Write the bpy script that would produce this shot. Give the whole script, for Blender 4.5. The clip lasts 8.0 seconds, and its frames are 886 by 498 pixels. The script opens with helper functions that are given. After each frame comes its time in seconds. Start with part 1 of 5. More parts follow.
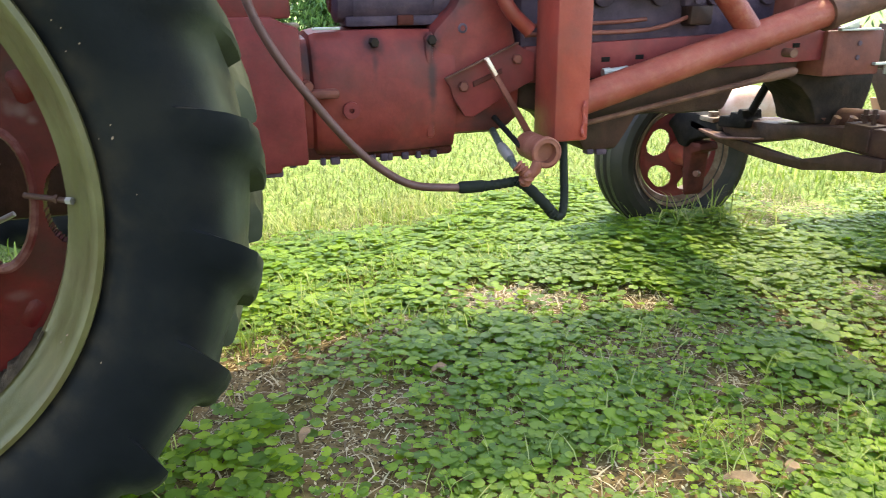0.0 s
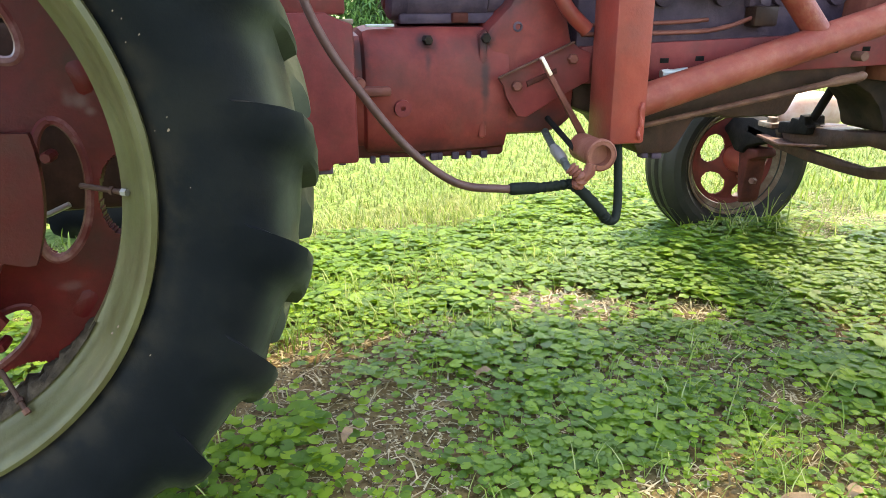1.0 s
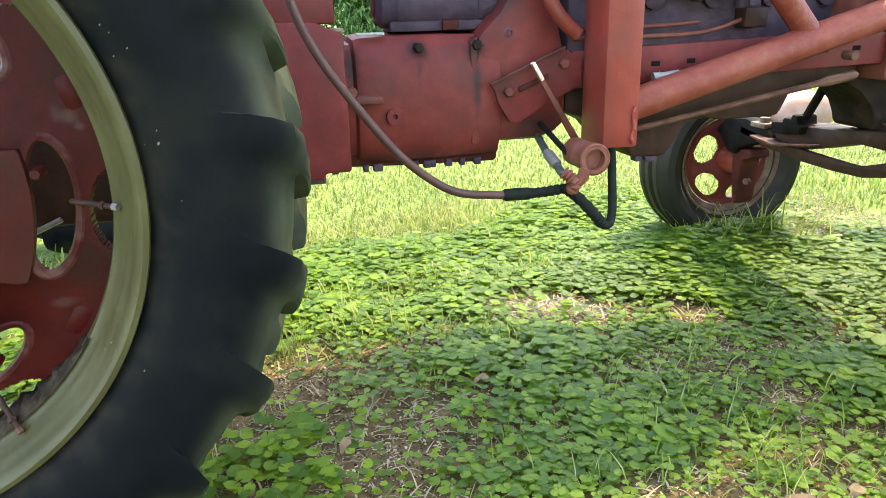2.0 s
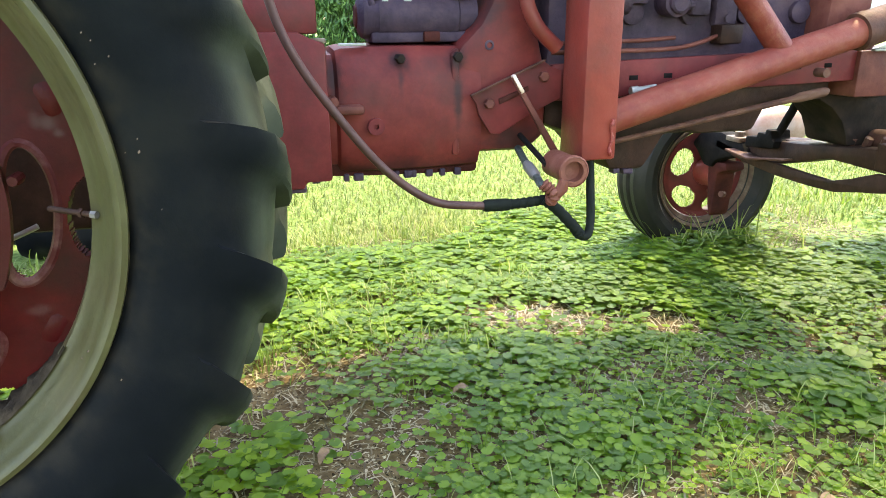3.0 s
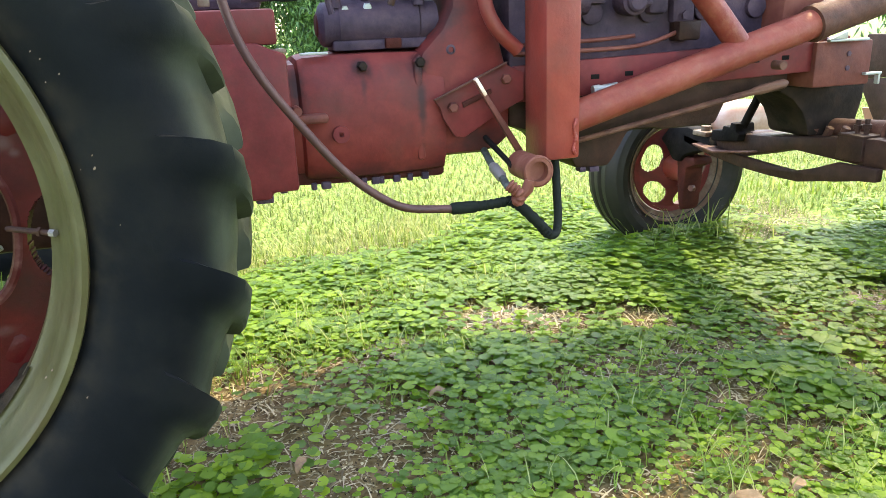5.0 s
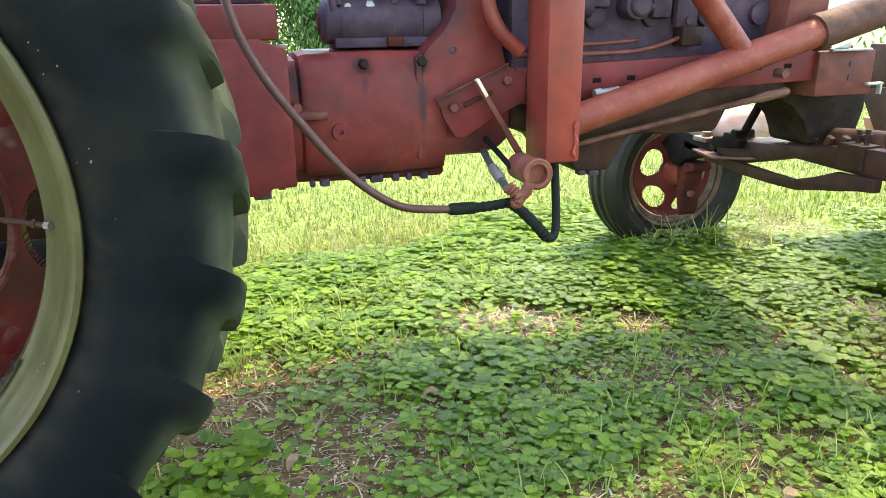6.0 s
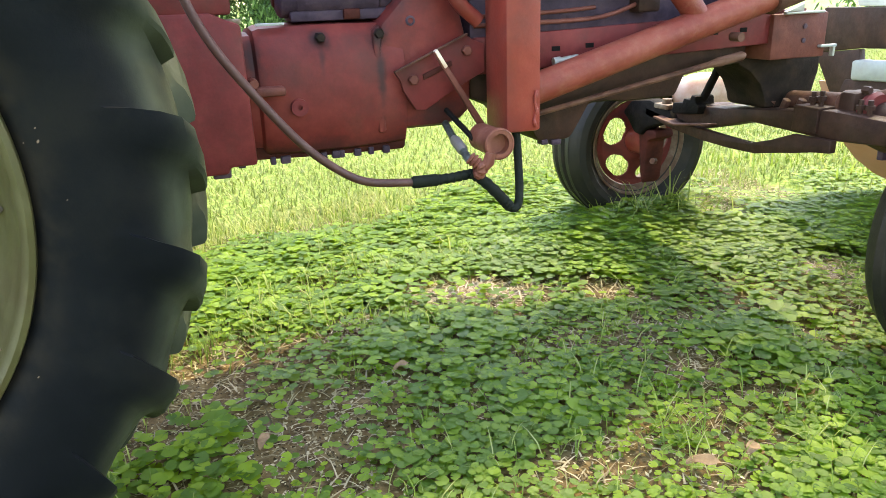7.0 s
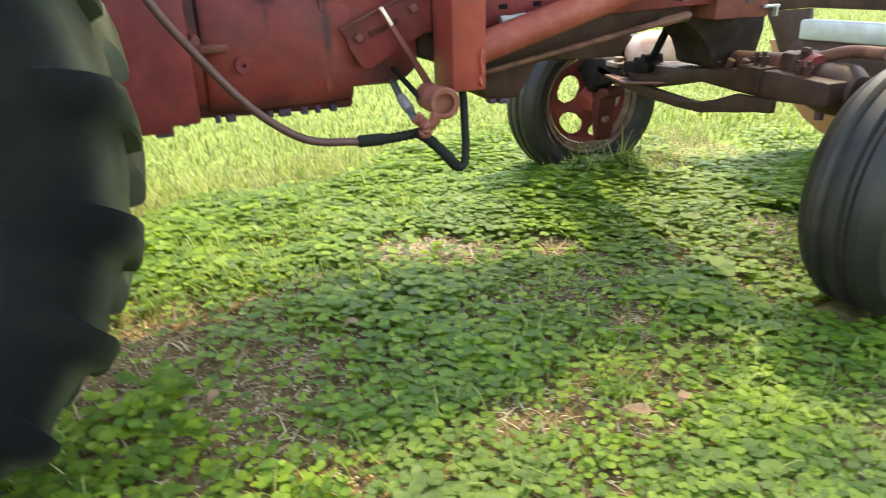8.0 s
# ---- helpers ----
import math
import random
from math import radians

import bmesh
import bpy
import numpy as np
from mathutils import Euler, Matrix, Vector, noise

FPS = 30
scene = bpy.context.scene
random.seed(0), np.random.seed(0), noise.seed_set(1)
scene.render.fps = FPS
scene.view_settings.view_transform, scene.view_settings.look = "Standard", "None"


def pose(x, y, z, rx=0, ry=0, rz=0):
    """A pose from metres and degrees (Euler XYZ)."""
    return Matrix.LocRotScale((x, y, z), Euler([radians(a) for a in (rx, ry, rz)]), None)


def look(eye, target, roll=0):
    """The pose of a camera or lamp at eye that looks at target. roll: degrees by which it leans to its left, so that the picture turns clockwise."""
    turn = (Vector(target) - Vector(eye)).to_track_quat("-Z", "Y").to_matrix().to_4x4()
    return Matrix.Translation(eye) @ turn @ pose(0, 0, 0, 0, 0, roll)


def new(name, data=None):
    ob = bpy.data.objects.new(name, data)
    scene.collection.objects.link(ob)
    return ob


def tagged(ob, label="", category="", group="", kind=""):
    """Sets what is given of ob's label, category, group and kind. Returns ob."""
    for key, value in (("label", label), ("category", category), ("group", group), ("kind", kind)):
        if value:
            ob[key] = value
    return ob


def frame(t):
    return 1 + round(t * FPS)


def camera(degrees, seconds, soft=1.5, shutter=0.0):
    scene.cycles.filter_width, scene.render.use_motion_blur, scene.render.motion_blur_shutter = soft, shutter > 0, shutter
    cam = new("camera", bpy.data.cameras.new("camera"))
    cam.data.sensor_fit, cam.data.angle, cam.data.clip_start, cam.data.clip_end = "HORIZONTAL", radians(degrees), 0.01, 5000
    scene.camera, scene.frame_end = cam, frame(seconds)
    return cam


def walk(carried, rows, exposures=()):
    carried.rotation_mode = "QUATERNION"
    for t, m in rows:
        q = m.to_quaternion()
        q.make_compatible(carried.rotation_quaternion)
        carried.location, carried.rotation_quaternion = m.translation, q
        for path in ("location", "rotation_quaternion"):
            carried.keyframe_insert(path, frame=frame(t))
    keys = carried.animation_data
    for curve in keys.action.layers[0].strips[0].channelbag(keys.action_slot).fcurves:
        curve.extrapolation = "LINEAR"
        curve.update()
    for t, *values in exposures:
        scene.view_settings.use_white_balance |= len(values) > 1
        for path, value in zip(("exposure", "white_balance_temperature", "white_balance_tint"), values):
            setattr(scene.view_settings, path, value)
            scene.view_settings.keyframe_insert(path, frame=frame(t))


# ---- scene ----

# ---------- camera and its way ----------
cam = camera(64.2, 8.0, soft=0.7, shutter=0.3)
PATH = [
    (0, (0.71, -1.086, 0.955), (1.23, 0.728, 0.294), -0.9),
    (0.5, (0.7, -1.053, 0.947), (1.137, 0.781, 0.28), 0.4),
    (1, (0.697, -1.055, 0.945), (1.109, 0.789, 0.29), -0.4),
    (1.2, (0.697, -1.055, 0.945), (1.102, 0.791, 0.290), 0.3),
    (2.3, (0.702, -1.047, 0.946), (1.130, 0.800, 0.311), -1.9),
    (2.5, (0.702, -1.047, 0.946), (1.155, 0.793, 0.306), -0.8),
    (3, (0.698, -1.055, 0.951), (1.181, 0.785, 0.335), -0.5),
    (3.5, (0.698, -1.067, 0.954), (1.192, 0.788, 0.392), -0.6),
    (4, (0.716, -1.071, 0.95), (1.173, 0.796, 0.397), -3.5),
    (4.5, (0.727, -1.075, 0.949), (1.221, 0.783, 0.398), -3.6),
    (4.7, (0.728, -1.075, 0.949), (1.247, 0.768, 0.370), -2.9),
    (5.8, (0.730, -1.068, 0.955), (1.263, 0.758, 0.338), -1.8),
    (6, (0.732, -1.068, 0.955), (1.265, 0.761, 0.345), -1.0),
    (6.5, (0.74, -1.077, 0.951), (1.276, 0.743, 0.319), -1.6),
    (7, (0.744, -1.076, 0.942), (1.347, 0.709, 0.272), -2.3),
    (7.2, (0.744, -1.078, 0.947), (1.361, 0.700, 0.269), -1.9),
    (7.5, (0.747, -1.087, 0.955), (1.363, 0.681, 0.252), -2.3),
    (7.8, (0.763, -1.101, 0.955), (1.373, 0.652, 0.210), -4.9),
    (8, (0.781, -1.112, 0.955), (1.454, 0.599, 0.166), -1.5),
]
walk(cam, [(t, look(eye, target, roll)) for t, eye, target, roll in PATH], exposures=[(0, 3.57, 7900, 9), (1, 3.65, 7900, 9), (2.5, 3.68, 7800, 9), (3.5, 3.7, 7700, 10), (4.5, 3.68, 7700, 10), (6.5, 3.64, 7900, 9), (7, 3.53, 8100, 9), (8, 3.44, 8400, 9)])

# ---------- daylight: high sun behind the tractor ----------
SUN_UP, SUN_SIDE = 56.0, 57.0
world = bpy.data.worlds.new("sky")
scene.world = world
world.use_nodes = True
wn = world.node_tree
sky = wn.nodes.new("ShaderNodeTexSky")
sky.sky_type = "NISHITA"
sky.sun_disc = False
sky.sun_elevation, sky.sun_rotation = radians(SUN_UP), radians(SUN_SIDE)
wn.links.new(sky.outputs[0], wn.nodes["Background"].inputs[0])
wn.nodes["Background"].inputs[1].default_value = 0.18
sun_data = bpy.data.lights.new("sun", "SUN")
sun_data.energy, sun_data.angle, sun_data.color = 0.8, radians(1.5), (1.0, 0.93, 0.6)
sun = new("sun", sun_data)
sun.matrix_world = look((5 * math.sin(radians(SUN_SIDE)), 5 * math.cos(radians(SUN_SIDE)), 5 * math.tan(radians(SUN_UP))), (0, 0, 0))


# ---------- materials ----------
def material(name, colours, rough=0.6, metal=0.0, scale=8.0, bump=0.0, bump_scale=60.0, stain=None, stain_scale=3.0,
             stain_amount=0.5, through_light=0.0, island=0.0, spec=0.5, tint=None):
    """Two or three colours mixed by noise, with a second, larger noise of stains, and fine relief."""
    m = bpy.data.materials.new(name)
    m.use_nodes = True
    nt = m.node_tree
    b = nt.nodes["Principled BSDF"]
    co = nt.nodes.new("ShaderNodeTexCoord").outputs["Object"]

    def tex(s, detail=6.0):
        n = nt.nodes.new("ShaderNodeTexNoise")
        n.inputs["Scale"].default_value, n.inputs["Detail"].default_value = s, detail
        n.inputs["Roughness"].default_value = 0.65
        nt.links.new(co, n.inputs["Vector"])
        return n.outputs["Fac"]

    ramp = nt.nodes.new("ShaderNodeValToRGB")
    el = ramp.color_ramp.elements
    while len(el) < len(colours):
        el.new(0.5)
    for n, c in enumerate(colours):
        el[n].position = 0.3 + 0.4 * n / max(1, len(colours) - 1)
        el[n].color = (*c, 1)
    if island:
        mix = nt.nodes.new("ShaderNodeMath")
        mix.operation = "MULTIPLY_ADD"
        nt.links.new(nt.nodes.new("ShaderNodeNewGeometry").outputs["Random Per Island"], mix.inputs[0])
        mix.inputs[1].default_value = island
        sub = nt.nodes.new("ShaderNodeMath")
        sub.operation = "MULTIPLY"
        nt.links.new(tex(scale), sub.inputs[0])
        sub.inputs[1].default_value = 1 - island
        nt.links.new(sub.outputs[0], mix.inputs[2])
        nt.links.new(mix.outputs[0], ramp.inputs[0])
    else:
        nt.links.new(tex(scale), ramp.inputs[0])
    colour = ramp.outputs[0]
    if stain:
        sr = nt.nodes.new("ShaderNodeMapRange")
        sr.inputs["From Min"].default_value, sr.inputs["From Max"].default_value = 0.48, 0.68
        sr.inputs["To Max"].default_value = stain_amount
        nt.links.new(tex(stain_scale, 8.0), sr.inputs["Value"])
        mx = nt.nodes.new("ShaderNodeMix")
        mx.data_type = "RGBA"
        nt.links.new(sr.outputs[0], mx.inputs[0])
        nt.links.new(colour, mx.inputs[6])
        mx.inputs[7].default_value = (*stain, 1)
        colour = mx.outputs[2]
    nt.links.new(colour, b.inputs["Base Color"])
    rr = nt.nodes.new("ShaderNodeMapRange")
    rr.inputs["To Min"].default_value, rr.inputs["To Max"].default_value = max(0.05, rough - 0.15), min(1, rough + 0.15)
    nt.links.new(tex(scale * 2.3), rr.inputs["Value"])
    nt.links.new(rr.outputs[0], b.inputs["Roughness"])
    b.inputs["Metallic"].default_value = metal
    b.inputs["Specular IOR Level"].default_value = spec
    if bump:
        bp = nt.nodes.new("ShaderNodeBump")
        bp.inputs["Strength"].default_value, bp.inputs["Distance"].default_value = bump, 0.004
        nt.links.new(tex(bump_scale), bp.inputs["Height"])
        nt.links.new(bp.outputs[0], b.inputs["Normal"])
    if through_light:
        tr = nt.nodes.new("ShaderNodeBsdfTranslucent")
        if tint:
            tm = nt.nodes.new("ShaderNodeMix")
            tm.data_type, tm.blend_type = "RGBA", "MULTIPLY"
            tm.inputs[0].default_value = 1.0
            nt.links.new(colour, tm.inputs[6])
            tm.inputs[7].default_value = (*tint, 1)
            nt.links.new(tm.outputs[2], tr.inputs[0])
        else:
            nt.links.new(colour, tr.inputs[0])
        ms = nt.nodes.new("ShaderNodeMixShader")
        ms.inputs[0].default_value = through_light
        nt.links.new(b.outputs[0], ms.inputs[1])
        nt.links.new(tr.outputs[0], ms.inputs[2])
        nt.links.new(ms.outputs[0], nt.nodes["Material Output"].inputs[0])
    return m


RED = material("faded_red_paint", [(0.17, 0.019, 0.0135), (0.23, 0.029, 0.0195), (0.29, 0.05, 0.034)], 0.48, scale=5, bump=0.25,
               bump_scale=90, stain=(0.12, 0.03, 0.025), stain_scale=4, stain_amount=0.6, spec=0.42)
CAST_RED = material("red_cast_iron", [(0.085, 0.0095, 0.0105), (0.14, 0.017, 0.0175), (0.195, 0.03, 0.028)], 0.6, scale=9, bump=0.12,
                    bump_scale=140, stain=(0.07, 0.022, 0.018), stain_scale=6, stain_amount=0.7, spec=0.25)
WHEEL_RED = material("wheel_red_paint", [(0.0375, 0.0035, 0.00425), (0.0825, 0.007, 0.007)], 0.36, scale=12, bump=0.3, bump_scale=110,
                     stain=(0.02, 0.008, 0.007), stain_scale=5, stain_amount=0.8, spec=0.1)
# Pale pink bits paint in the light that the lower lips catch.
LIT_EDGE = material("lit_pinkish_lip_paint", [(0.042, 0.0045, 0.0048), (0.07, 0.011, 0.0105), (0.2, 0.1, 0.09)], 0.5, scale=7, bump=0.3, spec=0.15)
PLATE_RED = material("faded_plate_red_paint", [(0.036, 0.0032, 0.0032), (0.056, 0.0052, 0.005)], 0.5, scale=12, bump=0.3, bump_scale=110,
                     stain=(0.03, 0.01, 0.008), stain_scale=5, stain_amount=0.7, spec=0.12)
# Lifted and tinted purple so the colour holds the haze over the engine.
GREASE = material("greasy_dark_iron", [(0.03135, 0.02063, 0.033), (0.0594, 0.0363, 0.05445), (0.0957, 0.0561, 0.0693)], 0.6, scale=14, bump=0.5,
                  bump_scale=80, spec=0.15)
# Dark red for oil; on the sump it also holds the underside's shade.
OILY_SHADE_RED = material("oily_shade_red_paint", [(0.025, 0.008, 0.007), (0.055, 0.013, 0.01), (0.09, 0.02, 0.015)], 0.65, scale=12, bump=0.5,
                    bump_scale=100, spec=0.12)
RUSTY = material("rusty_brown_iron", [(0.05, 0.02, 0.013), (0.09, 0.034, 0.022), (0.14, 0.055, 0.035)], 0.7, scale=18, bump=0.5,
                 stain=(0.16, 0.085, 0.055), stain_scale=9, stain_amount=0.4, spec=0.25)
DULL_RED = material("weathered_dull_red_paint", [(0.085, 0.022, 0.016), (0.135, 0.036, 0.026), (0.19, 0.062, 0.045)], 0.6, scale=9, bump=0.4, spec=0.25)
BROWN_IRON = material("dark_brown_iron", [(0.018, 0.008, 0.0058), (0.034, 0.0138, 0.0095), (0.058, 0.0235, 0.0155)], 0.6, scale=16, bump=0.5,
                      stain=(0.08, 0.042, 0.028), stain_scale=9, stain_amount=0.4, spec=0.2)
DARK_IRON = material("blackish_brown_iron", [(0.009, 0.006, 0.005), (0.019, 0.012, 0.0095), (0.036, 0.021, 0.015)], 0.7, scale=16, bump=0.5, spec=0.12)
RUBBER = material("black_rubber", [(0.0034, 0.004, 0.0052), (0.005, 0.0056, 0.007), (0.0078, 0.0085, 0.0095)], 0.5, scale=6, bump=0.12,
                  bump_scale=120, stain=(0.0115, 0.0108, 0.01), stain_scale=5.5, stain_amount=0.7, spec=0.04)
ROAD_RUBBER = material("dusty_brown_black_rubber", [(0.0058, 0.0054, 0.005), (0.0105, 0.0093, 0.008), (0.017, 0.0142, 0.0115)], 0.5, scale=9, bump=0.3,
                       bump_scale=120, stain=(0.033, 0.024, 0.018), stain_scale=5, stain_amount=0.6, spec=0.3)
# Paled to put full sunlight into the cover's colour; also the lever end.
PALE_ORANGE = material("pale_orange_paint", [(0.55, 0.25, 0.15), (0.7, 0.45, 0.34), (0.78, 0.66, 0.56)], 0.5, scale=7, bump=0.3)
OLIVE = material("olive_rim_paint", [(0.04968, 0.04324, 0.01656), (0.0644, 0.05612, 0.02392), (0.08648, 0.07544, 0.03496)], 0.4, scale=7, bump=0.2,
                 stain=(0.055, 0.039, 0.018), stain_scale=9, stain_amount=0.7, spec=0.22)
CREAM = material("worn_cream_rim_paint", [(0.08, 0.045, 0.032), (0.14, 0.09, 0.064), (0.25, 0.19, 0.14)], 0.6, scale=16, bump=0.4,
                 stain=(0.12, 0.045, 0.03), stain_scale=12, stain_amount=0.8, spec=0.25)
PALE = material("pale_weathered_cream_paint", [(0.5, 0.49, 0.42), (0.6, 0.59, 0.52), (0.68, 0.67, 0.6)], 0.5, scale=6, bump=0.2,
                stain=(0.4, 0.36, 0.28), stain_scale=7, stain_amount=0.5)
STEEL = material("bare_steel", [(0.4, 0.39, 0.38), (0.6, 0.59, 0.57)], 0.35, metal=0.9, scale=25, bump=0.2)
DULL_STEEL = material("dull_grey_steel", [(0.2, 0.17, 0.16), (0.32, 0.28, 0.26)], 0.55, metal=0.5, scale=20, bump=0.3,
                      stain=(0.2, 0.09, 0.06), stain_scale=10)
HOSE = material("dusty_red_brown_hose", [(0.05084, 0.01558, 0.01271), (0.082, 0.02788, 0.02214)], 0.6, scale=20, bump=0.3)
BLACK_HOSE = material("black_hose", [(0.008, 0.009, 0.008), (0.014, 0.016, 0.012)], 0.65, scale=30, bump=0.4, spec=0.08)
HOSE_GREY = material("worn_grey_hose", [(0.02, 0.021, 0.02), (0.06, 0.062, 0.055), (0.15, 0.15, 0.13)], 0.5, scale=45, bump=0.4, spec=0.4)
DUSTY_RED = material("dusty_worn_red_paint", [(0.16, 0.023, 0.015), (0.21, 0.037, 0.023), (0.27, 0.07, 0.044)], 0.58, scale=7, bump=0.35,
                     bump_scale=110, stain=(0.27, 0.105, 0.065), stain_scale=34, stain_amount=0.35, spec=0.35)
PIVOT = material("dusty_orange_red_iron", [(0.1224, 0.0288, 0.018), (0.1656, 0.04752, 0.03024), (0.2232, 0.0792, 0.054)], 0.6, scale=14, bump=0.4, spec=0.3)
ORANGE = material("weathered_orange_paint", [(0.2856, 0.1156, 0.0544), (0.34, 0.1564, 0.0816)], 0.6, scale=6, bump=0.3,
                  stain=(0.3, 0.14, 0.09), stain_scale=5, stain_amount=0.6)
SILVER = material("silver_paint", [(0.28, 0.28, 0.27), (0.4, 0.4, 0.39)], 0.45, metal=0.4, scale=15, bump=0.2,
                  stain=(0.35, 0.3, 0.26), stain_scale=8)
SOIL = material("soil_and_thatch", [(0.058, 0.033, 0.014), (0.12, 0.076, 0.034), (0.22, 0.15, 0.072)], 0.95, scale=26, bump=1.0,
                bump_scale=50, stain=(0.25, 0.185, 0.095), stain_scale=17, stain_amount=0.55, spec=0.1)


def lawn_over_soil(m):
    """Round the parked tractor the soil shows; farther out it gives way to green thatch, along a wavering line."""
    nt = m.node_tree
    b = nt.nodes["Principled BSDF"]
    old = b.inputs["Base Color"].links[0].from_socket
    co = nt.nodes.new("ShaderNodeTexCoord").outputs["Object"]
    far = nt.nodes.new("ShaderNodeVectorMath")
    far.operation = "DISTANCE"
    nt.links.new(co, far.inputs[0])
    far.inputs[1].default_value = (1.3, 0.5, 0)
    wob = nt.nodes.new("ShaderNodeTexNoise")
    wob.inputs["Scale"].default_value, wob.inputs["Detail"].default_value = 3.0, 5.0
    nt.links.new(co, wob.inputs["Vector"])
    add = nt.nodes.new("ShaderNodeMath")
    add.operation = "MULTIPLY_ADD"
    nt.links.new(wob.outputs["Fac"], add.inputs[0])
    add.inputs[1].default_value = 1.6
    nt.links.new(far.outputs["Value"], add.inputs[2])
    edge = nt.nodes.new("ShaderNodeMapRange")
    edge.inputs["From Min"].default_value, edge.inputs["From Max"].default_value = 1.9, 2.8
    nt.links.new(add.outputs[0], edge.inputs["Value"])
    fine = nt.nodes.new("ShaderNodeTexNoise")
    fine.inputs["Scale"].default_value, fine.inputs["Detail"].default_value = 40.0, 6.0
    nt.links.new(co, fine.inputs["Vector"])
    green = nt.nodes.new("ShaderNodeValToRGB")
    green.color_ramp.elements[0].position, green.color_ramp.elements[0].color = 0.35, (0.085, 0.13, 0.025, 1)
    green.color_ramp.elements[1].position, green.color_ramp.elements[1].color = 0.65, (0.19, 0.245, 0.065, 1)
    nt.links.new(fine.outputs["Fac"], green.inputs[0])
    mx = nt.nodes.new("ShaderNodeMix")
    mx.data_type = "RGBA"
    nt.links.new(edge.outputs[0], mx.inputs[0])
    nt.links.new(old, mx.inputs[6])
    nt.links.new(green.outputs[0], mx.inputs[7])
    nt.links.new(mx.outputs[2], b.inputs["Base Color"])


lawn_over_soil(SOIL)


def dusty_tread(m, middle, inner, outer, bead, tread):
    """Dry olive dust on the tread of a tyre, fading towards its clean black sides, and brown dirt along the bead."""
    nt = m.node_tree
    b = nt.nodes["Principled BSDF"]
    colour = b.inputs["Base Color"].links[0].from_socket
    co = nt.nodes.new("ShaderNodeTexCoord").outputs["Object"]
    sep = nt.nodes.new("ShaderNodeSeparateXYZ")
    nt.links.new(co, sep.inputs[0])

    def maths(kind, a, c):
        n = nt.nodes.new("ShaderNodeMath")
        n.operation = kind
        for k, v in enumerate((a, c)):
            if isinstance(v, float):
                n.inputs[k].default_value = v
            else:
                nt.links.new(v, n.inputs[k])
        return n.outputs[0]

    def ease(value, low, high, least=0.0):
        n = nt.nodes.new("ShaderNodeMapRange")
        n.interpolation_type = "SMOOTHSTEP"
        n.inputs["From Min"].default_value, n.inputs["From Max"].default_value, n.inputs["To Min"].default_value = low, high, least
        nt.links.new(value, n.inputs["Value"])
        return n.outputs[0]

    def noise_at(size):
        n = nt.nodes.new("ShaderNodeTexNoise")
        n.inputs["Scale"].default_value, n.inputs["Detail"].default_value = size, 7.0
        nt.links.new(co, n.inputs["Vector"])
        return n.outputs["Fac"]

    away = maths("ABSOLUTE", maths("SUBTRACT", sep.outputs["Y"], middle), 0.0)
    radius = maths("SQRT", maths("ADD", maths("MULTIPLY", sep.outputs["X"], sep.outputs["X"]), maths("MULTIPLY", sep.outputs["Z"], sep.outputs["Z"])), 0.0)
    dust = maths("MULTIPLY", maths("MULTIPLY", ease(away, outer, inner), ease(radius, tread[0], tread[1])), ease(noise_at(9.0), 0.3, 0.7, 0.45))
    dirt = maths("MULTIPLY", ease(radius, bead[1], bead[0]), ease(noise_at(22.0), 0.36, 0.66, 0.1))
    for amount, shade in ((dust, (0.046, 0.051, 0.034, 1)), (dirt, (0.017, 0.0138, 0.0115, 1))):
        mx = nt.nodes.new("ShaderNodeMix")
        mx.data_type = "RGBA"
        nt.links.new(amount, mx.inputs[0])
        nt.links.new(colour, mx.inputs[6])
        mx.inputs[7].default_value = shade
        colour = mx.outputs[2]
    nt.links.new(colour, b.inputs["Base Color"])


def mark_and_shade_spots(m, spots, shade):
    """Old oil, pale scuffs or painted shade on a casting: soft-edged spots and runs (x, z, half width, half height,
    strength), broken up by noise.
    """
    nt = m.node_tree
    b = nt.nodes["Principled BSDF"]
    colour = b.inputs["Base Color"].links[0].from_socket
    co = nt.nodes.new("ShaderNodeTexCoord").outputs["Object"]
    grain = nt.nodes.new("ShaderNodeTexNoise")
    grain.inputs["Scale"].default_value, grain.inputs["Detail"].default_value = 28.0, 7.0
    nt.links.new(co, grain.inputs["Vector"])
    for x, z, half_x, half_z, strength in spots:
        mp = nt.nodes.new("ShaderNodeMapping")
        mp.vector_type = "TEXTURE"
        mp.inputs["Location"].default_value, mp.inputs["Scale"].default_value = (x, 0, z), (half_x, 1000, half_z)
        nt.links.new(co, mp.inputs["Vector"])
        far = nt.nodes.new("ShaderNodeVectorMath")
        far.operation = "LENGTH"
        nt.links.new(mp.outputs[0], far.inputs[0])
        wob = nt.nodes.new("ShaderNodeMath")
        wob.operation = "MULTIPLY_ADD"
        nt.links.new(grain.outputs["Fac"], wob.inputs[0])
        wob.inputs[1].default_value = 1.1
        nt.links.new(far.outputs["Value"], wob.inputs[2])
        edge = nt.nodes.new("ShaderNodeMapRange")
        edge.interpolation_type = "SMOOTHSTEP"
        edge.inputs["From Min"].default_value, edge.inputs["From Max"].default_value = 1.6, 0.6
        edge.inputs["To Max"].default_value = strength
        nt.links.new(wob.outputs[0], edge.inputs["Value"])
        mx = nt.nodes.new("ShaderNodeMix")
        mx.data_type = "RGBA"
        nt.links.new(edge.outputs[0], mx.inputs[0])
        nt.links.new(colour, mx.inputs[6])
        mx.inputs[7].default_value = (*shade, 1)
        colour = mx.outputs[2]
    nt.links.new(colour, b.inputs["Base Color"])


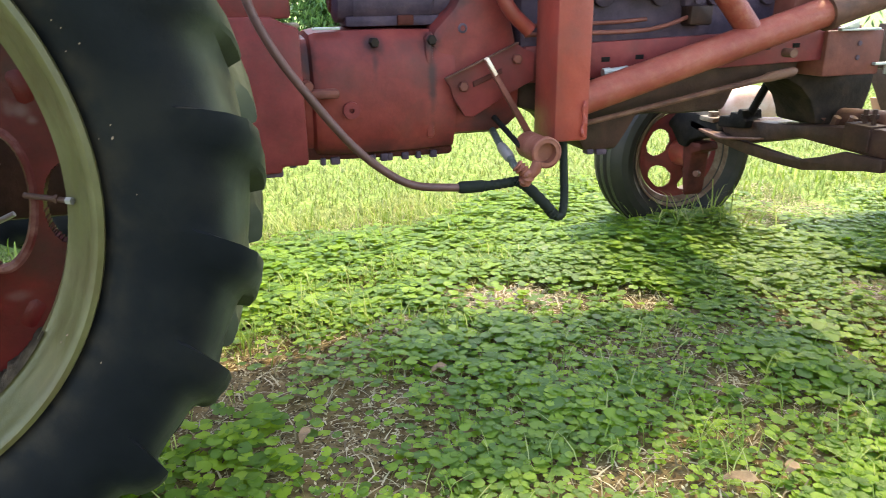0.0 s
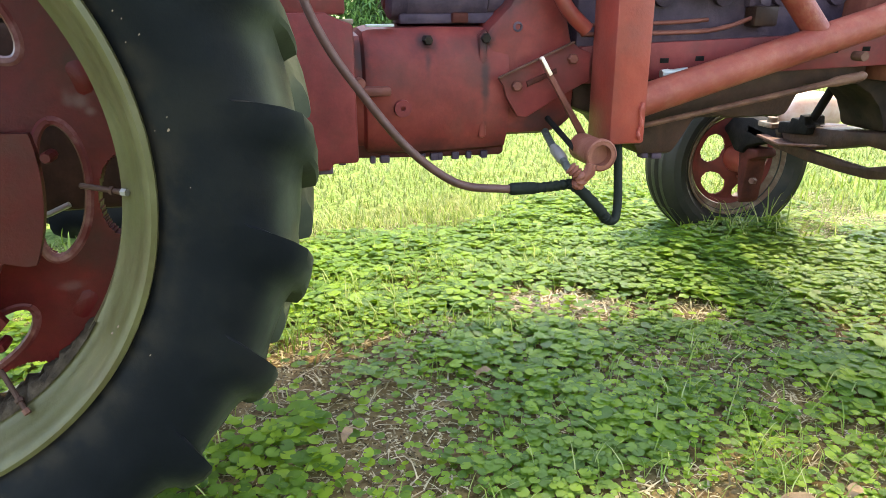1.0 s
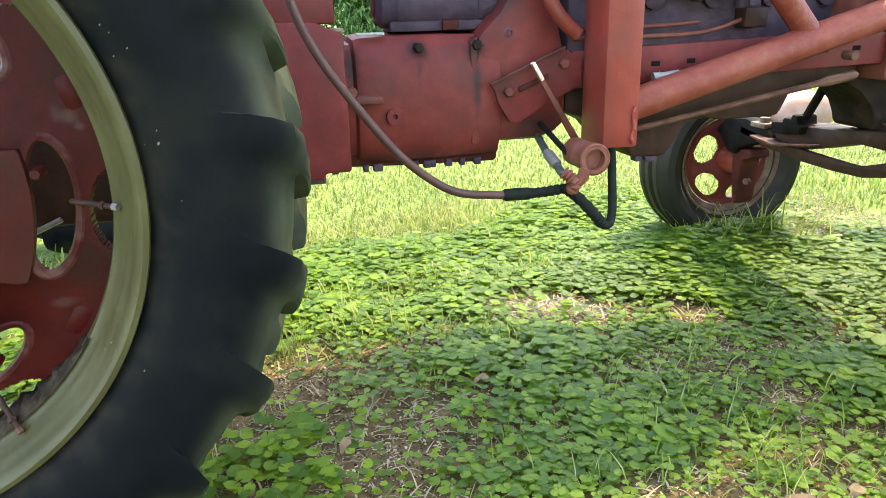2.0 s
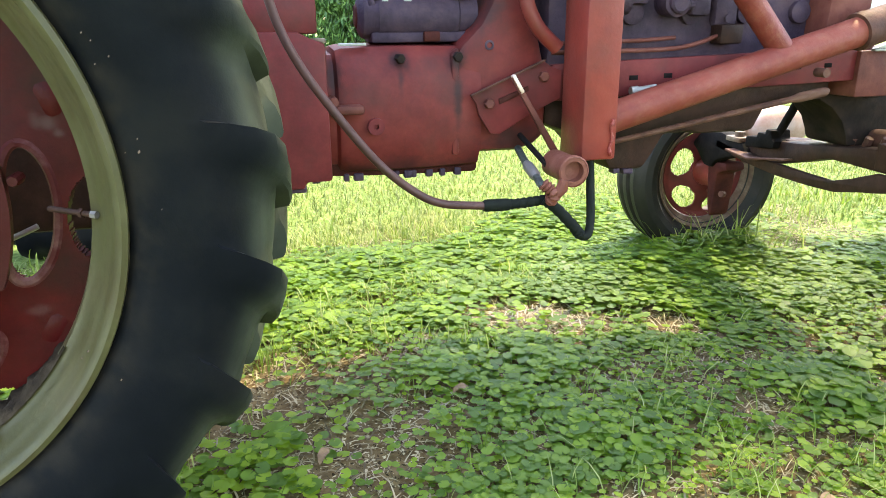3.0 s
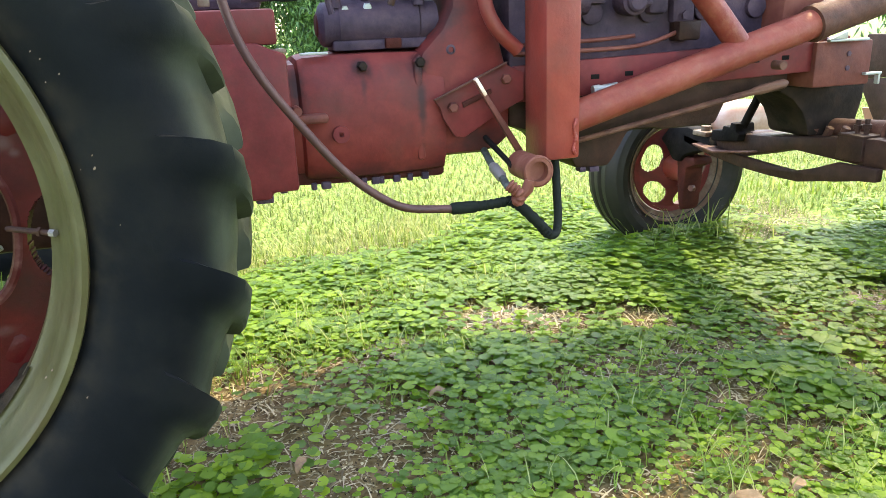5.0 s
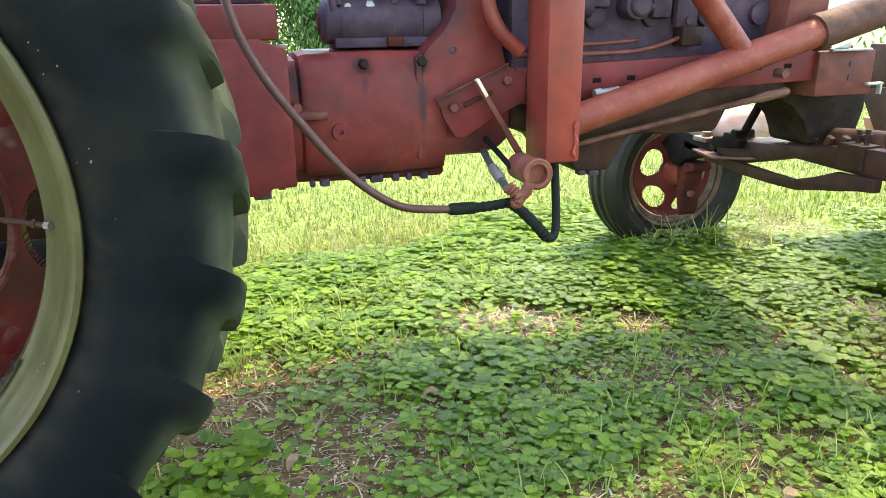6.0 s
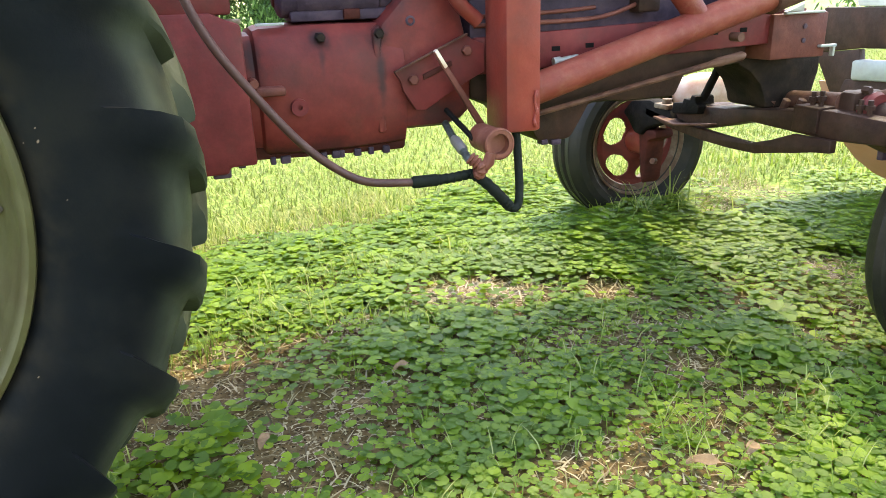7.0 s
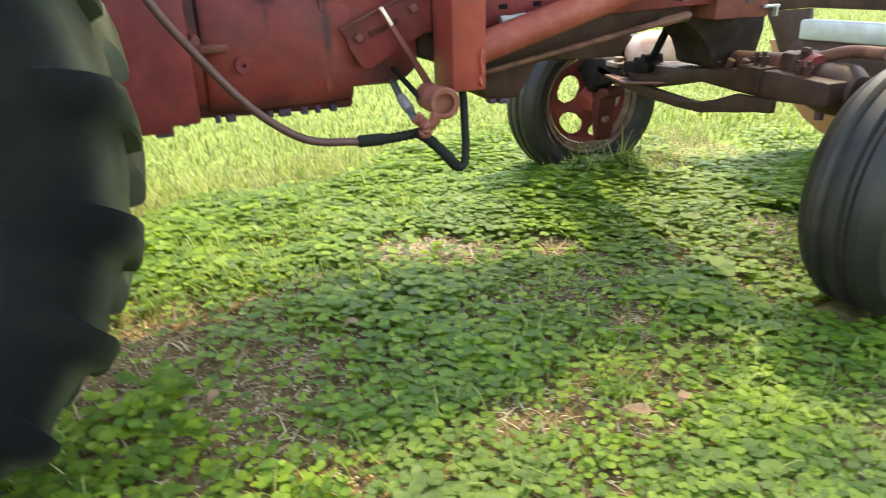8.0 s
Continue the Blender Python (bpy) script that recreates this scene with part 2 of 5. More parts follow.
CLUTCH_RED = material("greasy_shaded_red_cast_iron", [(0.095, 0.0115, 0.0105), (0.155, 0.021, 0.0175), (0.215, 0.038, 0.029)], 0.58, scale=7, bump=0.12,
                      bump_scale=140, stain=(0.07, 0.022, 0.018), stain_scale=5, stain_amount=0.7, spec=0.25)
# Oil round the bolts; the other spots also paint shade into recesses and bottom.
mark_and_shade_spots(CLUTCH_RED, [(1.18, 0.86, 0.035, 0.035, 0.9), (1.18, 0.77, 0.014, 0.13, 0.75), (1.04, 0.86, 0.032, 0.03, 0.85), (1.04, 0.82, 0.01, 0.05, 0.5),
                         (0.885, 0.82, 0.03, 0.09, 0.85), (1.24, 1.0, 0.07, 0.1, 0.85), (1.0, 0.6, 0.35, 0.045, 0.6), (1.33, 0.66, 0.12, 0.07, 0.75)], (0.022, 0.012, 0.013))
mark_and_shade_spots(WHEEL_RED, [(0.397, 0.095, 0.02, 0.016, 0.5), (0.41, 0.08, 0.012, 0.01, 0.5), (0.38, 0.1, 0.012, 0.02, 0.35), (0.34, -0.2, 0.03, 0.012, 0.3)], (0.1, 0.06, 0.055))
dusty_tread(RUBBER, 0.13, 0.108, 0.152, (0.515, 0.575), (0.64, 0.69))
# Near-black: paints the body's shadow onto the steering castings; also slots and a rod.
SHADOW_BLACK = material("shadow_black_iron", [(0.004, 0.003, 0.003), (0.009, 0.007, 0.0065), (0.018, 0.013, 0.012)], 0.7, scale=20, bump=0.6, spec=0.06)
MUD = material("caked_dark_mud", [(0.016, 0.01, 0.007), (0.035, 0.023, 0.015), (0.07, 0.05, 0.035)], 0.95, scale=40, bump=0.9, spec=0.1)
IVY = material("ground_ivy_leaf", [(0.0624, 0.1271, 0.0208), (0.1156, 0.2057, 0.02542), (0.1791, 0.2773, 0.02542)], 0.5, scale=2.2, island=0.5,
               stain=(0.125, 0.185, 0.07), stain_scale=1.3, stain_amount=0.65, through_light=0.5, spec=0.32, tint=(2.1, 1.85, 0.1))
GRASS = material("grass_blade", [(0.12, 0.18, 0.025), (0.19, 0.27, 0.04), (0.34, 0.36, 0.11)], 0.5, scale=2, island=0.6,
                 through_light=0.4, spec=0.3)
LAWN = material("sunlit_lawn_blade", [(0.1056, 0.1452, 0.0264), (0.1672, 0.2068, 0.04928), (0.264, 0.2772, 0.1056)], 0.5, scale=2, island=0.6,
                through_light=0.4, spec=0.3)
STRAW = material("dry_straw", [(0.1, 0.07, 0.036), (0.2, 0.145, 0.08), (0.4, 0.32, 0.2)], 0.85, scale=4, island=0.8, through_light=0.15)
PALE_STRAW = material("sunlit_pale_straw", [(0.17, 0.115, 0.07), (0.33, 0.25, 0.165), (0.52, 0.43, 0.32)], 0.85, scale=4, island=0.8, through_light=0.15)
CRUMB = material("leaf_crumb", [(0.04, 0.027, 0.014), (0.14, 0.098, 0.052), (0.42, 0.34, 0.21)], 0.9, scale=4, island=0.9, spec=0.1)
DEAD = material("dry_brown_leaf", [(0.12, 0.07, 0.035), (0.2, 0.12, 0.06), (0.27, 0.18, 0.1)], 0.8, scale=40, bump=0.3, through_light=0.1)
SHRUB = material("shrub_leaf", [(0.035, 0.08, 0.02), (0.07, 0.15, 0.035), (0.13, 0.23, 0.06)], 0.5, scale=2, island=0.7,
                 through_light=0.35)
BARK = material("bark", [(0.08, 0.06, 0.045), (0.16, 0.13, 0.1)], 0.9, scale=20, bump=0.8)


# ---------- builders ----------
def finish(name, bm, mat, sharp=35):
    me = bpy.data.meshes.new(name)
    bmesh.ops.recalc_face_normals(bm, faces=bm.faces)
    bm.to_mesh(me)
    bm.free()
    me.polygons.foreach_set("use_smooth", [True] * len(me.polygons))
    me.set_sharp_from_angle(angle=radians(sharp))
    me.materials.append(mat)
    return me


def part(name, bm, mat, parent, label="", at=None):
    """One mesh object under a thing or a part."""
    me = bm if isinstance(bm, bpy.types.Mesh) else finish(name, bm, mat)
    ob = new(name, me)
    ob.parent = parent
    if at is not None:
        ob.matrix_local = at
    if label:
        ob["label"] = label
    return ob


def joined(*bms):
    out = bms[0]
    for b in bms[1:]:
        me = bpy.data.meshes.new("join")
        b.to_mesh(me)
        b.free()
        out.from_mesh(me)
        bpy.data.meshes.remove(me)
    return out


def bevelled(bm, width, segments=2, angle=30):
    if width:
        edges = [e for e in bm.edges if len(e.link_faces) == 2 and e.calc_face_angle(0) > radians(angle)]
        bmesh.ops.bevel(bm, geom=edges, offset=width, segments=segments, affect="EDGES", profile=0.5, clamp_overlap=True)
    return bm


def box(x0, x1, y0, y1, z0, z1, bevel=0.006):
    bm = bmesh.new()
    bmesh.ops.create_cube(bm, size=1)
    for v in bm.verts:
        v.co = Vector(((x0 + x1) / 2 + v.co.x * (x1 - x0), (y0 + y1) / 2 + v.co.y * (y1 - y0), (z0 + z1) / 2 + v.co.z * (z1 - z0)))
    return bevelled(bm, bevel)


def slab(outline, y0, y1, bevel=0.004):
    """An outline in x and z, drawn out from y0 to y1."""
    bm = bmesh.new()
    a = [bm.verts.new((x, y0, z)) for x, z in outline]
    b = [bm.verts.new((x, y1, z)) for x, z in outline]
    bm.faces.new(a)
    bm.faces.new(b[::-1])
    for i in range(len(a)):
        j = (i + 1) % len(a)
        bm.faces.new((a[j], a[i], b[i], b[j]))
    bmesh.ops.recalc_face_normals(bm, faces=bm.faces)
    return bevelled(bm, bevel)


def lathe(profile, n=64, closed=False):
    """A profile of (radius, y) turned about the y axis."""
    bm = bmesh.new()
    rings = [[bm.verts.new((r * math.cos(2 * math.pi * i / n), y, r * math.sin(2 * math.pi * i / n))) for i in range(n)] for r, y in profile]
    pairs = list(zip(rings, rings[1:]))
    if closed:
        pairs.append((rings[-1], rings[0]))
    for a, b in pairs:
        for i in range(n):
            j = (i + 1) % n
            bm.faces.new((a[i], a[j], b[j], b[i]))
    if not closed:
        bm.faces.new(rings[0][::-1])
        bm.faces.new(rings[-1])
    return bm


def smooth_line(points, steps=8):
    pts = [Vector(p) for p in points]
    ext = [2 * pts[0] - pts[1]] + pts + [2 * pts[-1] - pts[-2]]
    out = []
    for i in range(1, len(ext) - 2):
        p0, p1, p2, p3 = ext[i - 1 : i + 3]
        for s in range(steps):
            t = s / steps
            out.append(0.5 * (2 * p1 + (p2 - p0) * t + (2 * p0 - 5 * p1 + 4 * p2 - p3) * t * t + (3 * p1 - p0 - 3 * p2 + p3) * t**3))
    return out + [pts[-1]]


def tube(points, radius, n=14, hollow=0.0):
    """A round bar along points; radius is a number or one for each point. hollow: depth of an open bore at the first end."""
    pts = [Vector(p) for p in points]
    radii = radius if isinstance(radius, (list, tuple)) else [radius] * len(pts)
    bm = bmesh.new()
    rings, side = [], None
    for i, p in enumerate(pts):
        d = (pts[min(i + 1, len(pts) - 1)] - pts[max(i - 1, 0)]).normalized()
        if side is None:
            side = d.orthogonal().normalized()
        side = (side - d * side.dot(d)).normalized()
        up = d.cross(side)
        rings.append([bm.verts.new(p + (side * math.cos(a) + up * math.sin(a)) * radii[i]) for a in (2 * math.pi * k / n for k in range(n))])
    if hollow:
        d = (pts[1] - pts[0]).normalized()
        inner = []
        for far, r in ((hollow, 0.72), (0, 0.72)):
            inner.append([bm.verts.new(pts[0] + d * far + (v.co - pts[0]) * r) for v in rings[0]])
        rings = inner + rings
    for a, b in zip(rings, rings[1:]):
        for i in range(n):
            j = (i + 1) % n
            bm.faces.new((a[i], a[j], b[j], b[i]))
    bm.faces.new(rings[0][::-1])
    bm.faces.new(rings[-1])
    return bm


def bolt(x, y, z, r=0.012, out=0.012):
    """A hexagon head that looks towards -y."""
    bm = lathe([(r, y + 0.002), (r, y - out * 0.8), (r * 0.8, y - out)], 6)
    bmesh.ops.translate(bm, verts=bm.verts, vec=(x, 0, z))
    return bm


def cells(name, verts, faces_of, mat, size):
    """A mesh of many alike small faces: verts (n, k, 3), faces_of: the loops of one cell."""
    n, k = verts.shape[:2]
    loops = (np.array(faces_of)[None] + (np.arange(n) * k)[:, None, None]).reshape(-1)
    count = n * len(faces_of)
    me = bpy.data.meshes.new(name)
    me.vertices.add(n * k)
    me.vertices.foreach_set("co", verts.reshape(-1).astype(np.float32))
    me.loops.add(len(loops))
    me.loops.foreach_set("vertex_index", loops.astype(np.int32))
    me.polygons.add(count)
    me.polygons.foreach_set("loop_start", (np.arange(count) * size).astype(np.int32))
    me.polygons.foreach_set("loop_total", np.full(count, size, np.int32))
    me.update(calc_edges=True)
    me.polygons.foreach_set("use_smooth", np.ones(count, bool))
    me.materials.append(mat)
    return me


# ---------- ground ----------
rng = np.random.default_rng(4)


def lie(x, y):
    """Height of the ground."""
    return (0.012 * np.sin(1.7 * x + 0.6) * np.cos(1.3 * y) + 0.008 * np.sin(4.1 * x - 2.2 * y) + 0.004 * np.sin(9 * x + 7 * y)) * np.exp(-((x - 1.5) ** 2 + y**2) / 60)


near = np.linspace(-3, 7, 120)
gx = np.concatenate([[-400, -150, -60, -25, -12, -6], near, [9, 13, 20, 40, 100, 400]])
gy = np.concatenate([[-400, -150, -60, -25, -12, -6], near, [9, 13, 20, 40, 100, 400]])
X, Y = np.meshgrid(gx, gy, indexing="ij")
gv = np.stack([X, Y, lie(X, Y)], -1).reshape(-1, 3)
m_, n_ = X.shape
gf = [(i * n_ + j, (i + 1) * n_ + j, (i + 1) * n_ + j + 1, i * n_ + j + 1) for i in range(m_ - 1) for j in range(n_ - 1)]
gm = bpy.data.meshes.new("ground")
gm.from_pydata(gv.tolist(), [], gf)
gm.polygons.foreach_set("use_smooth", [True] * len(gm.polygons))
gm.materials.append(SOIL)
tagged(new("ground", gm), "brown soil and thatch of an unmown lawn", "ground", kind="structure")

# bare places: x, y, reach, depth
BARE = [(0.6, 0.6, 0.34, 0.93), (0.7, 0.84, 0.25, 0.88), (0.92, 0.32, 0.2, 0.86), (1.46, 1.0, 0.27, 0.93), (1.7, 0.9, 0.2, 0.9), (1.12, 0.87, 0.12, 0.9), (1.95, 0.82, 0.15, 1.0),
        (1.0, 0.8, 0.13, 0.75), (1.78, 0.43, 0.12, 0.75), (1.95, 0.55, 0.13, 0.75), (2.74, 0.7, 0.16, 0.85), (0.85, 0.12, 0.13, 0.75), (1.5, -0.02, 0.1, 0.7),
        (2.02, 0.1, 0.08, 0.6), (2.3, 0.5, 0.14, 0.55), (1.25, 0.3, 0.1, 0.6), (1.62, -0.12, 0.1, 0.8)]


WAVES = [(rng.uniform(9, 24), rng.uniform(0, math.pi), rng.uniform(0, 6.3)) for _ in range(9)]


MOUNDS = [(rng.uniform(16, 46), rng.uniform(0, math.pi), rng.uniform(0, 6.3)) for _ in range(8)]


def patchy(x, y):
    """An uneven field between about -1 and 1, with spots a hand to an arm wide."""
    return sum(np.sin(k * (x * math.cos(a) + y * math.sin(a)) + f) for k, a, f in WAVES) / 4


def cover(x, y):
    d = np.ones_like(x)
    for bx, by, r, k in BARE:
        d *= 1 - k * np.exp(-(((x - bx) / r) ** 2 + ((y - by) / (r * 0.8)) ** 2) ** 1.5)
    lush = np.clip((y - 0.75) / 0.25, 0, 1)
    rough = np.clip(0.66 + 0.28 * lush + (0.36 - 0.16 * lush) * patchy(x, y) + 0.15 * (1 - lush) * np.sin(5 * x + 1.3) * np.sin(6 * y + 0.4), 0.06, 1)
    # towards the rear wheel the ivy thins out into grass
    thin = 1 - 0.5 * np.clip((1.45 - x) / 0.5, 0, 1) * np.clip((y - 0.95) / 0.2, 0, 1) * np.clip(0.8 + patchy(0.7 * x + 5, 0.7 * y), 0, 1)
    limit = 1.75 + 0.55 * np.clip((x - 1.1) / 0.9, 0, 1) - 0.75 * np.clip((x - 2.45) / 0.35, 0, 1)
    return d * rough * thin * np.clip((limit + 0.35 * patchy(0.4 * x, 0.4 * y) - y) / 0.6, 0, 1)


WHEELS = [(0.0, 0.13, 0.38, 0.16), (0.0, 2.2, 0.38, 0.16), (2.53, 0.075, 0.2, 0.085), (2.48, 1.51, 0.2, 0.085)]


def clear(x, y):
    ok = np.ones_like(x, bool)
    for wx, wy, a, b in WHEELS:
        ok &= ~((np.abs(x - wx) < a) & (np.abs(y - wy) < b))
    return ok


def ivy(n=250000):
    """Round, notched leaves with a scalloped edge, shallow cups on stalks of uneven length."""
    x, y = rng.uniform(-0.8, 5.2, n), -1.45 + 4.2 * rng.random(n) ** 1.1
    # the sunny strip under and beyond the tractor is the densest
    x[: n // 6], y[: n // 6] = rng.uniform(0.3, 3.9, n // 6), rng.uniform(0.75, 2.1, n // 6)
    keep = (rng.random(n) < cover(x, y) * np.clip(4 - 4 * np.hypot((x - 2.2) / 3.0, (y - 0.9) / 2.3), 0, 1)) & clear(x, y)
    x, y = x[keep], y[keep]
    n = len(x)
    clump = 0.5 + 0.5 * np.sin(3.1 * x + 2.0 * np.sin(2.3 * y)) * np.cos(3.7 * y + 1.1)
    big = np.clip(1.6 * patchy(0.55 * x + 3.0, 0.55 * y - 1.0), 0, 1)
    lush = np.clip((y - 0.75) / 0.3, 0, 1)
    # clumps of broad leaves: x, y, reach
    for bx, by, reach in ((1.43, 0.66, 0.16), (2.05, 0.27, 0.2), (0.72, 0.38, 0.14), (2.3, 0.42, 0.15)):
        spot = np.exp(-((x - bx) ** 2 + (y - by) ** 2) / reach**2)
        big, clump = np.maximum(big, 1.5 * spot), np.maximum(clump, spot)
    r = rng.uniform(0.0052, 0.0118, n) * (0.95 + 0.25 * clump + 0.5 * big * (1 - 0.7 * lush) + 0.5 * lush) * (1 + 0.45 * (rng.random(n) < 0.06))
    z = lie(x, y) + (0.02 + 0.034 * clump + 0.018 * lush) * (1 - 0.72 * rng.random(n) ** 1.3)
    z += rng.uniform(0.2, 1, n) * 0.055 * np.exp(-((x - 2.42) / 0.4) ** 2 - ((y - 1.27) / 0.17) ** 2)
    # the cover swells and sinks; the leaves lean with it
    lean_x, lean_y = np.zeros(n), np.zeros(n)
    for k, a, f in MOUNDS:
        swell = 0.0022 * np.sin(k * (x * math.cos(a) + y * math.sin(a)) + f)
        slope = 0.0006 * k * np.cos(k * (x * math.cos(a) + y * math.sin(a)) + f)
        z += swell
        lean_x += slope * math.cos(a)
        lean_y += slope * math.sin(a)
    K = 12
    a = np.linspace(0.16, 2 * math.pi - 0.16, K)
    lobes = np.where(np.arange(K) % 2 == 0, 1.0, 0.91)
    turn = rng.uniform(0, 2 * math.pi, n)
    lx, ly = np.cos(a) * lobes, np.sin(a) * lobes * 1.1
    px = np.concatenate([[0.12], lx])[None] * r[:, None]
    py = np.concatenate([[0], ly])[None] * r[:, None]
    cup = rng.uniform(-0.06, 0.2, n)[:, None]
    pz = (np.concatenate([[0], np.ones(K)])[None] * cup + np.concatenate([[0], 0.07 * np.cos(3 * a)])[None]) * r[:, None]
    tilt_x, tilt_y = rng.normal(0, 0.09, n), rng.normal(0, 0.09, n)
    pz = pz + px * np.tan(tilt_x)[:, None] + py * np.tan(tilt_y)[:, None]
    c, s = np.cos(turn)[:, None], np.sin(turn)[:, None]
    wx, wy = px * c - py * s, px * s + py * c
    pz = pz + wx * lean_x[:, None] + wy * lean_y[:, None]
    v = np.stack([x[:, None] + wx, y[:, None] + wy, z[:, None] + pz], -1)
    tris = [(0, i, i + 1) for i in range(1, K)]
    return cells("ground_ivy", v, tris, IVY, 3)


def blades(name, x, y, height, width, lean, mat, base=0.0):
    n = len(x)
    turn = rng.uniform(0, 2 * math.pi, n)
    d = np.stack([np.cos(turn), np.sin(turn)], -1)
    w = np.stack([-d[:, 1], d[:, 0]], -1) * width[:, None]
    g = lie(x, y) + base
    rows = []
    for f, half, up in ((0, 1.0, 0.0), (0.45, 0.85, 0.62), (0.8, 0.5, 0.93), (1.0, 0.05, 1.0)):
        off = d * (lean * height * f**1.6)[:, None]
        zz = g + height * up * np.sqrt(np.clip(1 - (lean * 0.75) ** 2, 0.02, 1))
        for sgn in (-1, 1):
            rows.append(np.stack([x + off[:, 0] + sgn * w[:, 0] * half, y + off[:, 1] + sgn * w[:, 1] * half, zz], -1))
    return cells(name, np.stack(rows, 1), [(0, 1, 3, 2), (2, 3, 5, 4), (4, 5, 7, 6)], mat, 4)


tagged(new("ground_ivy", ivy()), "low round-leaved ground ivy covering the lawn", "ground cover", kind="stuff")

n = 70000
fx, fy = rng.uniform(-8, 10, n), rng.uniform(-7, 2.2, n)
fy = np.where(fx < -2.7, -7 + 1.75 * (fy + 7), fy)
k = (np.hypot((fx - 1.6) / 1.5, fy - 0.6) > rng.uniform(1.3, 2.4, n)) & clear(fx, fy)
fx, fy = fx[k], fy[k]
n = len(fx)
tagged(new("rough_grass", blades("rough_grass", fx, fy, rng.uniform(0.05, 0.12, n), rng.uniform(0.003, 0.006, n), rng.uniform(0.2, 0.95, n), GRASS)),
       "rough unmown grass round the parked tractor", "grass", kind="stuff")
n = 210000
fx = rng.uniform(-3, 11, n)
fy = 1.7 + 9 * rng.random(n) ** 1.7
k = rng.random(n) < np.clip((fy - 1.5) / 1.0, 0.1, 1)
k &= clear(fx, fy)
fx, fy = fx[k], fy[k]
n = len(fx)
tagged(new("lawn_grass", blades("lawn_grass", fx, fy, rng.uniform(0.018, 0.055, n), rng.uniform(0.0018, 0.004, n), rng.uniform(0.5, 1.25, n), LAWN)),
       "bright uneven sunlit lawn grass", "grass", kind="stuff")
n = 16000
fx, fy = rng.uniform(-0.4, 4.5, n), rng.uniform(-0.9, 2.4, n)
k = clear(fx, fy) & (np.sin(4.3 * fx + 1) * np.sin(3.9 * fy) + rng.normal(0, 0.4, n) > -0.1)
fx, fy = fx[k], fy[k]
n = len(fx)
tagged(new("grass_tufts", blades("grass_tufts", fx, fy, rng.uniform(0.025, 0.085, n), rng.uniform(0.0009, 0.002, n), rng.uniform(0.3, 1.1, n), GRASS)),
       "thin grass blades growing through the ivy", "grass", kind="stuff")
n = 5200
fx, fy = rng.uniform(0.35, 1.7, n), rng.uniform(0.8, 2.1, n)
k = clear(fx, fy) & (patchy(0.7 * fx + 5, 0.7 * fy) + rng.normal(0, 0.4, n) > -0.1) & (np.hypot(fx - 1.48, (fy - 0.98) * 1.6) > 0.3)
fx, fy = fx[k], fy[k]
n = len(fx)
tagged(new("ivy_grass", blades("ivy_grass", fx, fy, rng.uniform(0.04, 0.11, n), rng.uniform(0.001, 0.0024, n), rng.uniform(0.3, 1.1, n), GRASS)),
       "green grass mixed into the sunny ivy", "grass", kind="stuff")
spots = [(1.66, 0.03, 0.05, 34), (1.6, -0.08, 0.04, 22), (2.04, 0.02, 0.07, 30), (1.02, 0.54, 0.03, 20), (1.9, -0.12, 0.06, 20), (2.2, 0.25, 0.05, 16), (1.3, 0.75, 0.05, 22)]
fx = np.concatenate([rng.normal(x, d, c) for x, y, d, c in spots])
fy = np.concatenate([rng.normal(y, d, c) for x, y, d, c in spots])
n = len(fx)
tagged(new("grass_clumps", blades("grass_clumps", fx, fy, rng.uniform(0.05, 0.11, n), rng.uniform(0.001, 0.002, n), rng.uniform(0.3, 1.15, n), GRASS)),
       "loose clumps of longer grass in the ivy", "grass", kind="stuff")
n = 170
fx, fy = rng.normal(2.45, 0.16, n), rng.normal(1.3, 0.07, n)
tagged(new("tall_grass", blades("tall_grass", fx, fy, rng.uniform(0.08, 0.24, n), rng.uniform(0.0015, 0.0035, n), rng.uniform(0.3, 1.1, n), GRASS)),
       "long arching grass beside the front wheel", "grass", kind="stuff")
n = 40
fx, fy = rng.normal(2.46, 0.07, n), rng.normal(1.34, 0.04, n)
tagged(new("dry_stalks", blades("dry_stalks", fx, fy, rng.uniform(0.07, 0.17, n), rng.uniform(0.0012, 0.0022, n), rng.uniform(0.4, 1.25, n), PALE_STRAW)),
       "pale dry stalks beside the front wheel", "grass", kind="stuff")
n = 26000
fx, fy = rng.uniform(-0.2, 3.4, n), rng.uniform(-0.9, 2.0, n)
k = clear(fx, fy) & (rng.random(n) < 1.1 - 1.15 * cover(fx, fy))
fx, fy = fx[k], fy[k]
n = len(fx)
tagged(new("straw_litter", blades("straw_litter", fx, fy, rng.uniform(0.012, 0.05, n), rng.uniform(0.001, 0.003, n), rng.uniform(1.2, 1.32, n), STRAW, 0.004)),
       "dry straw and dead grass on bare soil", "litter", kind="stuff")

# Paler straw on these spots puts the sunlight into the colour.
pale = [(1.42, 1.0, 0.11, 0.06, 1200), (1.62, 0.93, 0.11, 0.05, 800), (1.12, 0.87, 0.05, 0.03, 500), (2.7, 0.68, 0.08, 0.06, 700), (1.3, 1.18, 0.06, 0.05, 300)]
fx = np.concatenate([rng.normal(x, dx, c) for x, y, dx, dy, c in pale])
fy = np.concatenate([rng.normal(y, dy, c) for x, y, dx, dy, c in pale])
n = len(fx)
tagged(new("pale_straw", blades("pale_straw", fx, fy, rng.uniform(0.008, 0.035, n), rng.uniform(0.0012, 0.0034, n), rng.uniform(1.2, 1.32, n), PALE_STRAW, 0.006)),
       "straw paled to paint sunlight on the bare patches", "litter", kind="stuff")

